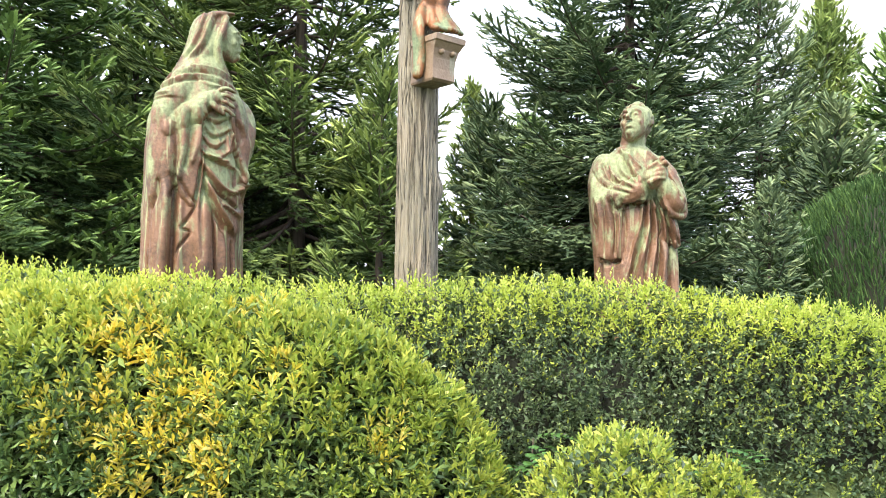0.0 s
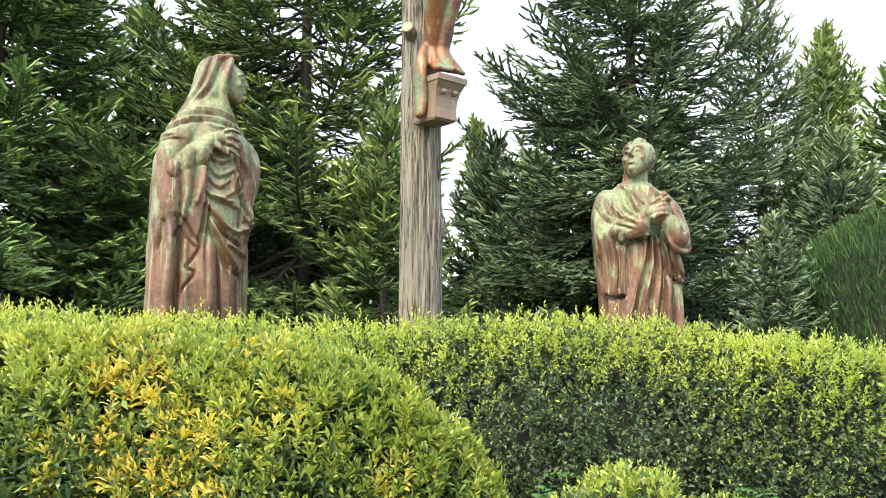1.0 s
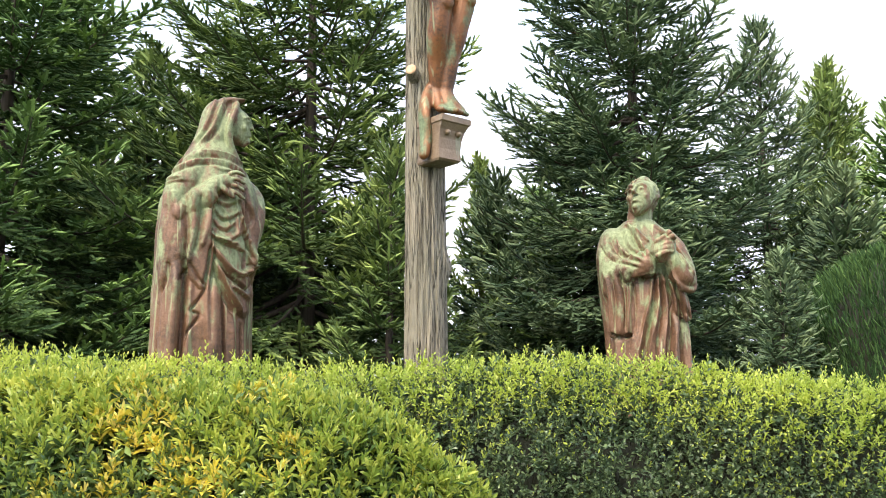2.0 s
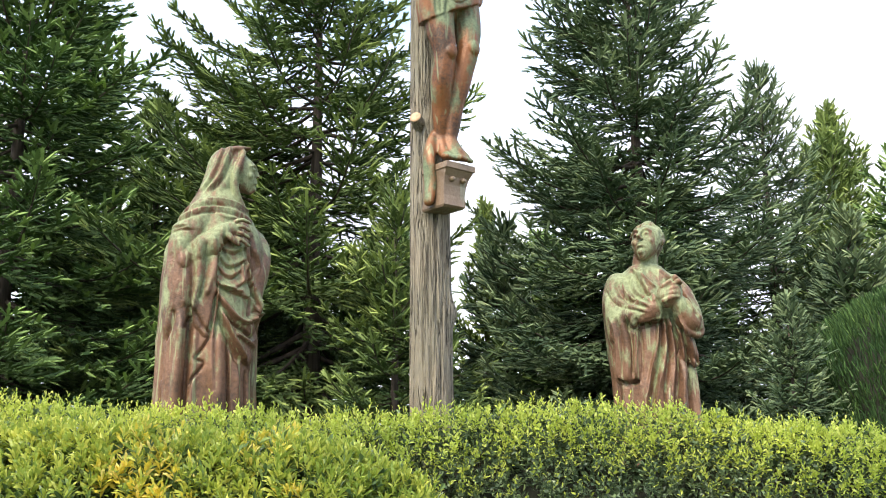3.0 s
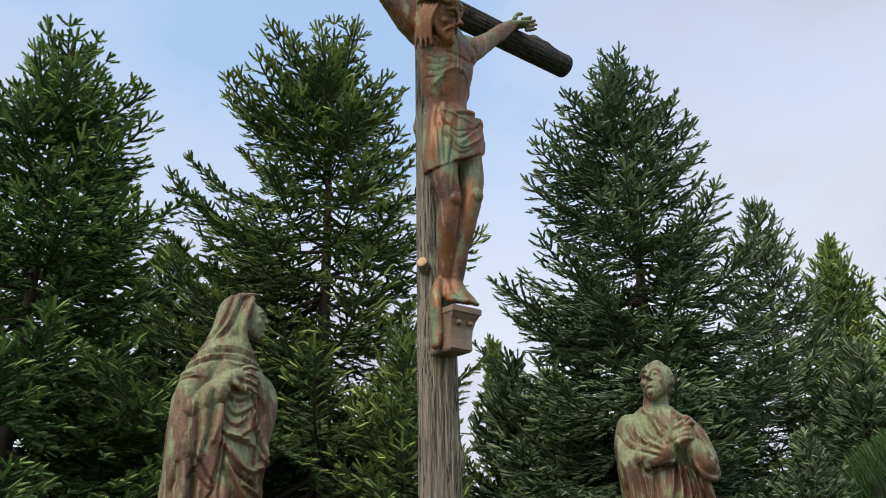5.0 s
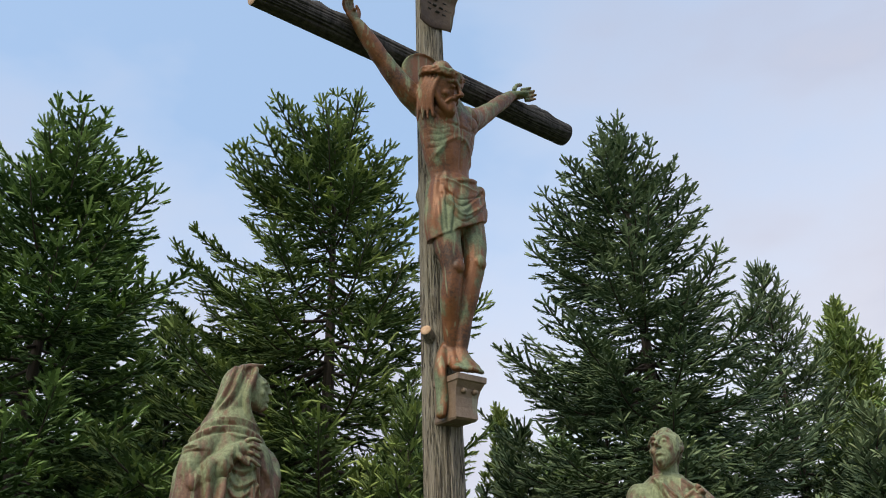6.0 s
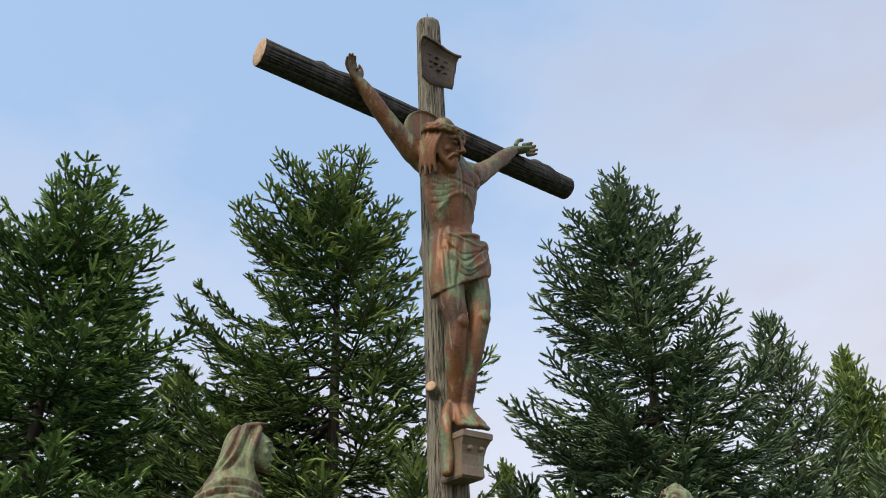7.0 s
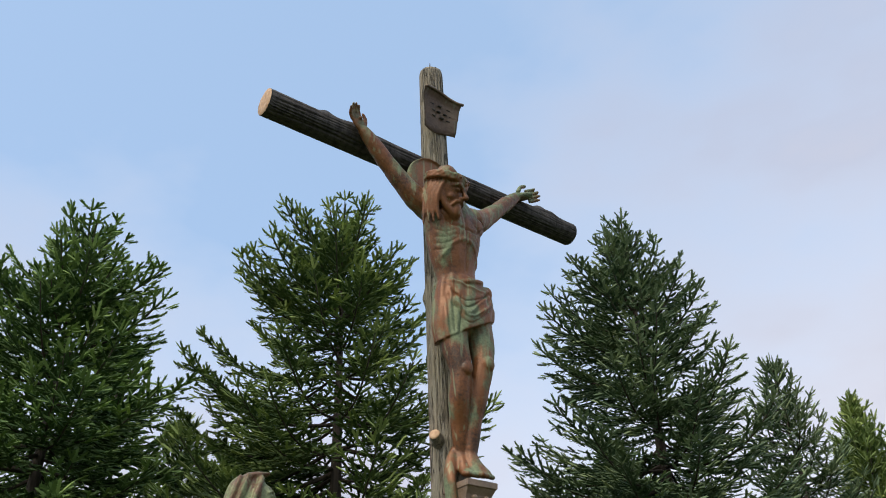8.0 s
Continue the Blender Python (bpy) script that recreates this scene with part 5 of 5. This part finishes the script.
def fir(at, height, reach_at, seed, needle, label, spacing=0.34, per=8, rise=0.3, density=1.0, shoot=0.15, gaps=0.0, far=False, name="fir_tree", brush=0.027, lean=0.0):
    """A fir: tiers of flat branches with sprays of needle shoots. reach_at: (metres below the tip, reach) pairs;
    needle: old growth, and paler new growth whose colour also holds the tips' sky light.
    """
    g = np.random.default_rng(seed)
    ways, starts, lens, fresh, wood = [], [], [], [], []
    hs, rs = zip(*reach_at)
    step = 0.62 * shoot

    def grow(b, w, ln, young):
        starts.append(b), ways.append(w), lens.append(ln), fresh.append(young)

    h = 0.16
    while h < height - 0.3:
        z = height - h
        reach = np.interp(h, hs, rs)
        n = per if h > 0.6 else 6
        a0 = g.uniform(0, 6.28)
        for k in range(n):
            if g.uniform() < gaps:
                continue
            a = a0 + k * 6.283 / n + g.normal(0, 0.2)
            ln = reach * g.choice((0.55, 0.78, 0.95, 1.04)) * g.uniform(0.9, 1.1) * (1 + lean * math.cos(a))
            up = rise + 0.7 * max(0.0, 1 - h / 1.0) + 0.25 * max(0.0, 1 - h / 3.5) - 0.45 * min(1, h / height)
            d = np.array([math.cos(a), math.sin(a), up + g.normal(0, 0.1)])
            d /= np.linalg.norm(d)
            start = np.array([0, 0, z + g.normal(0, 0.07) - ln * max(0.0, d[2]) * 0.55])
            m = max(3, int(ln / step) + 1)
            t = np.linspace(0, 1, m)
            sag = -0.15 * ln * np.sin(t * np.pi * 0.8) * min(1, h / 2.0) + 0.20 * ln * t ** 3
            path = start + d * (t * ln)[:, None] + np.array([0, 0, 1.0]) * sag[:, None]
            wood.append((path, 0.006 + 0.011 * ln))
            side = np.cross(d, (0, 0, 1.0))
            side /= np.linalg.norm(side)
            droop = g.normal(0, 0.10)
            for i in range(1, m):
                s = i / (m - 1)
                fwd = path[i] - path[i - 1]
                fwd /= np.linalg.norm(fwd)
                if s < 0.15 and ln > 0.8:
                    continue
                grow(path[i - 1], fwd + g.normal(0, 0.06, 3), shoot, False)
                if i == m - 1:
                    grow(path[i], fwd + np.array([0, 0, 0.25]) + g.normal(0, 0.08, 3), shoot * g.uniform(0.9, 1.3), True)
                lat = min(0.6, 0.13 + 0.48 * ln * (1 - s) ** 0.8) * g.uniform(0.7, 1.2) * min(1.0, 0.35 + 0.6 * h)
                for sd in (-1, 1):
                    if g.uniform() > density:
                        continue
                    ld = fwd * 0.72 + side * sd * 0.68 + np.array([0, 0, droop + g.normal(0.04, 0.13)])
                    ld /= np.linalg.norm(ld)
                    q = max(1, int(round(lat / (shoot * 0.78))))
                    ls = np.cross(ld, (0, 0, 1.0))
                    ls /= np.linalg.norm(ls) + 1e-9
                    for j in range(q):
                        b = path[i] + ld * j * shoot * 0.78 + np.array([0, 0, -0.02 * j])
                        last = j == q - 1
                        grow(b, ld + np.array([0, 0, 0.22 if last else 0.0]) + g.normal(0, 0.06, 3), shoot * g.uniform(0.85, 1.15), last and s > 0.35)
                        for s2 in (-1, 1):
                            if g.uniform() < (0.6 if not far else 0.45):
                                w2 = ld * 0.7 + ls * s2 * 0.6 + np.array([0, 0, g.normal(0.12, 0.2)])
                                grow(b + ld * shoot * 0.35, w2, shoot * g.uniform(0.55, 0.85), last and s > 0.5)
        h += spacing * g.uniform(0.75, 1.25) * (0.55 if h < 1.2 else 1)
    # leader and its ring of top shoots
    for k in range(4):
        grow(np.array([0, 0, height - 0.3 + 0.09 * k]), np.array([g.normal(0, 0.05), g.normal(0, 0.05), 1]), shoot, True)
    for ring in range(2):
        for k in range(6):
            a = k * 1.05 + ring * 0.5
            for j in range(2):
                d = np.array([math.cos(a), math.sin(a), 1.6 - 0.5 * ring])
                grow(np.array([0, 0, height - 0.22 - 0.18 * ring]) + d / np.linalg.norm(d) * shoot * 0.8 * j, d, shoot, True)
    ways, starts, lens, fresh = np.array(ways), np.array(starts), np.array(lens), np.array(fresh)
    rot = turns(ways, g.normal(0, 0.25, len(ways)))
    wide = brush * g.uniform(0.8, 1.15, len(lens))
    sc = np.stack([wide, lens, wide], 1)
    root = thing(name, at, label, "tree", "conifers behind the statues")
    # outer shoots: paler young needles, their sky light put into the colour too
    for nm, pick, mat in (("crown", ~fresh, needle[0]), ("new_growth", fresh, needle[1])):
        v, f = strewn(FAR_SHOOT if far else SHOOT, FAR_TRIS if far else SHOOT_TRIS, rot[pick], starts[pick], sc[pick])
        tagged(part(nm, np_mesh(nm, v, f, mat), root), kind="stuff")
    tv, tf = tube([(0, 0, -0.2), (0, 0, 0.4), (0.01, 0, height * 0.5), (0, 0, height - 0.05)], [0.022 * height, 0.016 * height, 0.009 * height, 0.005], 12)
    part("trunk", mesh_of("trunk", [(tv, tf)], MAT["bark"]), root)
    tagged(part("limb_work", mesh_of("limb_work", [tube(path, list(np.linspace(r, 0.004, len(path))), 4, False) for path, r in wood], MAT["bark"]), root), kind="stuff")
    return root


def gz(x, y):
    return float(ground_z(x, y))


def spray_shrub(name, at, height, reach_at, count, seed, mats, label):
    """A broad shrub of fine upright sprays over a near-black inside painted as shade. reach_at: (metres below the top,
    reach) pairs.
    """
    g = np.random.default_rng(seed)
    hs, rs = zip(*reach_at)
    h = height * g.uniform(0, 1, count)
    a = g.uniform(0, 6.283, count)
    lump = np.array([1 + 0.16 * noise.noise((math.cos(q) * 3, math.sin(q) * 3, hh * 2.5 + seed)) + 0.10 * noise.noise((math.cos(q) * 9, math.sin(q) * 9, hh * 3)) for q, hh in zip(a, h)])
    r = np.interp(h, hs, rs) * np.sqrt(g.uniform(0.62, 1.0, count)) * lump
    p = np.stack([np.cos(a) * r, np.sin(a) * r, height - h], 1)
    d = np.stack([np.cos(a) * 0.42, np.sin(a) * 0.42, np.full(count, 1.0)], 1) + g.normal(0, 0.22, (count, 3))
    ln = g.uniform(0.06, 0.13, count)
    wide = g.uniform(0.009, 0.014, count)
    root = thing(name, at, label, "shrub")
    new_growth = g.uniform(size=count) < 0.3
    for nm, pick, mat in (("crown", ~new_growth, mats[0]), ("new_growth", new_growth, mats[1])):
        v, f = strewn(FAR_SHOOT, FAR_TRIS, turns(d, g.uniform(0, 6.28, count))[pick], p[pick], np.stack([wide, ln, wide], 1)[pick])
        tagged(part(nm, np_mesh(nm, v, f, mat), root), kind="stuff")
    # near-black filling: shade between the sprays painted as a solid
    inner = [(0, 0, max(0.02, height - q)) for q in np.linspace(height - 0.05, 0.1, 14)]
    part("shade_core", mesh_of("shade_core", [tube(inner, [max(0.05, 0.72 * float(np.interp(height - q[2], hs, rs))) for q in inner], 24)], MAT["inner_shade"]), root)
    return root


DARK, GREEN, BLUE, PALE = ((MAT[k], MAT[k + "_new"]) for k in ("fir_dark", "fir_green", "fir_blue", "light_leaf"))
fir((-4.05, 7.0, gz(0, 7)), 5.68, [(0, 0.25), (0.3, 0.5), (0.8, 0.85), (1.5, 1.15), (2.3, 1.35), (3.5, 1.65), (5, 1.95)], 1, DARK, "dark green fir with dense drooping branches", 0.33, 9, 0.2, 1.0, 0.155, 0.04, brush=0.033)
fir((-1.47, 8.0, gz(0, 8)), 6.36, [(0, 0.3), (0.25, 0.6), (0.6, 0.85), (1.4, 1.12), (2.2, 1.45), (3.0, 1.7), (5, 2.05)], 2, GREEN, "green fir with open layered branches", 0.35, 9, 0.22, 1.0, 0.155, 0.12, brush=0.031, lean=-0.1)
fir((1.95, 8.5, gz(0, 8)), 6.3, [(0, 0.12), (0.35, 0.3), (0.65, 0.52), (1.25, 0.92), (2.0, 1.12), (3.0, 1.45), (5, 1.8)], 3, BLUE, "blue-green fir with layered branches", 0.325, 9, 0.26, 1.0, 0.15, 0.05, brush=0.031, lean=-0.08)
fir((4.12, 10.5, gz(0, 9)), 5.2, [(0, 0.08), (0.5, 0.28), (1.0, 0.5), (2, 0.85), (3, 1.1), (5, 1.4)], 4, BLUE, "slim blue-green fir with upswept branches", 0.28, 8, 0.36, 1.0, 0.17, 0.05)
fir((-3.42, 8.8, 1.0), 4.08, [(0, 0.1), (0.5, 0.3), (1.5, 0.55), (4, 0.9)], 9, GREEN, "slender young fir standing between two taller firs", 0.3, 6, 0.5, 1.0, 0.19)
# lower trees and shrubs that close the gaps
fir((6.2, 13.0, 1.0), 5.5, [(0, 0.05), (0.6, 0.36), (1.2, 0.7), (2.5, 1.05), (4.0, 1.4), (5.3, 1.4)], 51, PALE, "slender light green larch with feathery crown", 0.22, 7, 0.8, 1.0, 0.19, 0.1, name="larch_tree", brush=0.04)
fir((0.42, 12.0, 1.0), 3.65, [(0, 0.05), (0.7, 0.2), (1.6, 0.42), (3.65, 0.65)], 52, PALE, "small pale green larch between the firs", 0.2, 7, 0.8, 1.0, 0.16, 0.1, name="larch_tree", brush=0.04)
spray_shrub("rounded_cypress", (4.0, 7.0, 1.0), 1.55, [(0, 0.3), (0.25, 0.75), (0.6, 0.97), (1.1, 1.05), (1.6, 1.05)], 17000, 53, (MAT["cypress"], MAT["cypress_new"]), "broad rounded cypress shrub with fine upright sprays")
fir((-0.55, 6.9, 1.0), 2.55, [(0, 0.1), (0.8, 0.42), (2.5, 0.85)], 6, GREEN, "small young fir beneath the taller ones", 0.22, 7, 0.4, 1.0, 0.14, brush=0.028)
far_fir = fir((-2.9, 10.5, 1.0), 4.2, [(0, 0.1), (1.0, 0.6), (2.5, 1.3), (4, 1.6)], 7, DARK, "dark green fir in the row behind", 0.3, 7, 0.3, 1.0, 0.19, 0, True, brush=0.05)
blue_fir = fir((0.6, 10.5, 1.0), 3.0, [(0, 0.1), (1.0, 0.6), (3, 1.3)], 8, BLUE, "low blue-green fir in the row behind", 0.26, 7, 0.3, 1.0, 0.17, 0, True, brush=0.045)
for x, y, s, turn in ((-3.0, 9.2, 0.92, 15), (-4.7, 9.6, 1.3, 200), (-3.5, 11.5, 1.06, 130), (-2.3, 11.0, 0.9, 280), (1.7, 10.3, 0.95, 95), (2.9, 10.4, 0.8, 215), (-6.6, 10.0, 1.25, 40), (-5.0, 12.5, 1.0, 100), (-0.9, 12.5, 0.8, 10), (2.6, 12.0, 0.95, 200), (5.2, 9.2, 0.85, 300), (6.9, 11.5, 1.0, 70), (-8.2, 9.0, 1.3, 150), (8.6, 13.0, 1.0, 250), (-7.0, 15.0, 1.2, 12), (-3.6, 15.5, 1.0, 77), (-1.6, 14.5, 0.85, 133), (1.3, 11.6, 0.72, 190), (1.5, 15.0, 0.9, 190), (3.6, 14.5, 1.0, 260), (7.6, 16.0, 1.1, 320), (10.5, 15.0, 1.1, 45)):
    made = copy_thing(far_fir, pose(x, y, 1.0, 0, 0, turn))
    made.scale = (s, s, s)
for x, y, s, turn in ((-1.9, 9.8, 0.8, 50), (2.3, 9.6, 0.85, 120), (4.3, 8.8, 0.9, 220), (-3.3, 8.6, 0.8, 310), (-5.6, 8.4, 0.9, 20), (2.72, 6.7, 0.5, 70)):
    made = copy_thing(blue_fir, pose(x, y, 1.0, 0, 0, turn))
    made.scale = (s, s, s)


def weed(at, height, leaflets, seed):
    """A seedling with a few feathered leaves of paired leaflets."""
    g = np.random.default_rng(seed)
    root = thing("weed", at, "bright green seedling with feathered leaves under the hedge", "plant", "weeds under the hedge")
    tv, tf = tube([(0, 0, -0.03), (0.005, -0.01, height * 0.5), (0.01, -0.02, height)], [0.004, 0.0035, 0.002], 8)
    part("stem", mesh_of("stem", [(tv, tf)], MAT["twig"]), root)
    for k in range(5):
        a = -1.6 + g.normal(0, 0.7) + (k - 2) * 0.5
        d = np.array([math.cos(a), math.sin(a), 0.35])
        d /= np.linalg.norm(d)
        base = np.array([0.008, -0.015, height * (0.55 + 0.11 * k)])
        pts = [base + d * 0.14 * t + np.array([0, 0, -0.05 * t * t]) for t in np.linspace(0, 1, leaflets + 1)]
        side = np.cross(d, (0, 0, 1))
        pos = np.array([q for q in pts[1:] for _ in (0, 1)])
        way = np.array([d * 0.5 + side * sd + np.array([0, 0, -0.15]) for _ in pts[1:] for sd in (-1, 1)])
        v, f = strewn(LEAF, LEAF_TRIS, turns(way, g.normal(0, 0.2, len(way))), pos, np.full((len(pos), 3), 0.042) * np.array([0.45, 1, 1]))
        part("leaf", np_mesh("leaf", v, f, MAT["weed"]), root)
    return root


weed((0.30, 2.72, gz(0, 2.72)), 0.24, 6, 61)
weed((0.93, 2.68, gz(0, 2.68)), 0.24, 6, 62)
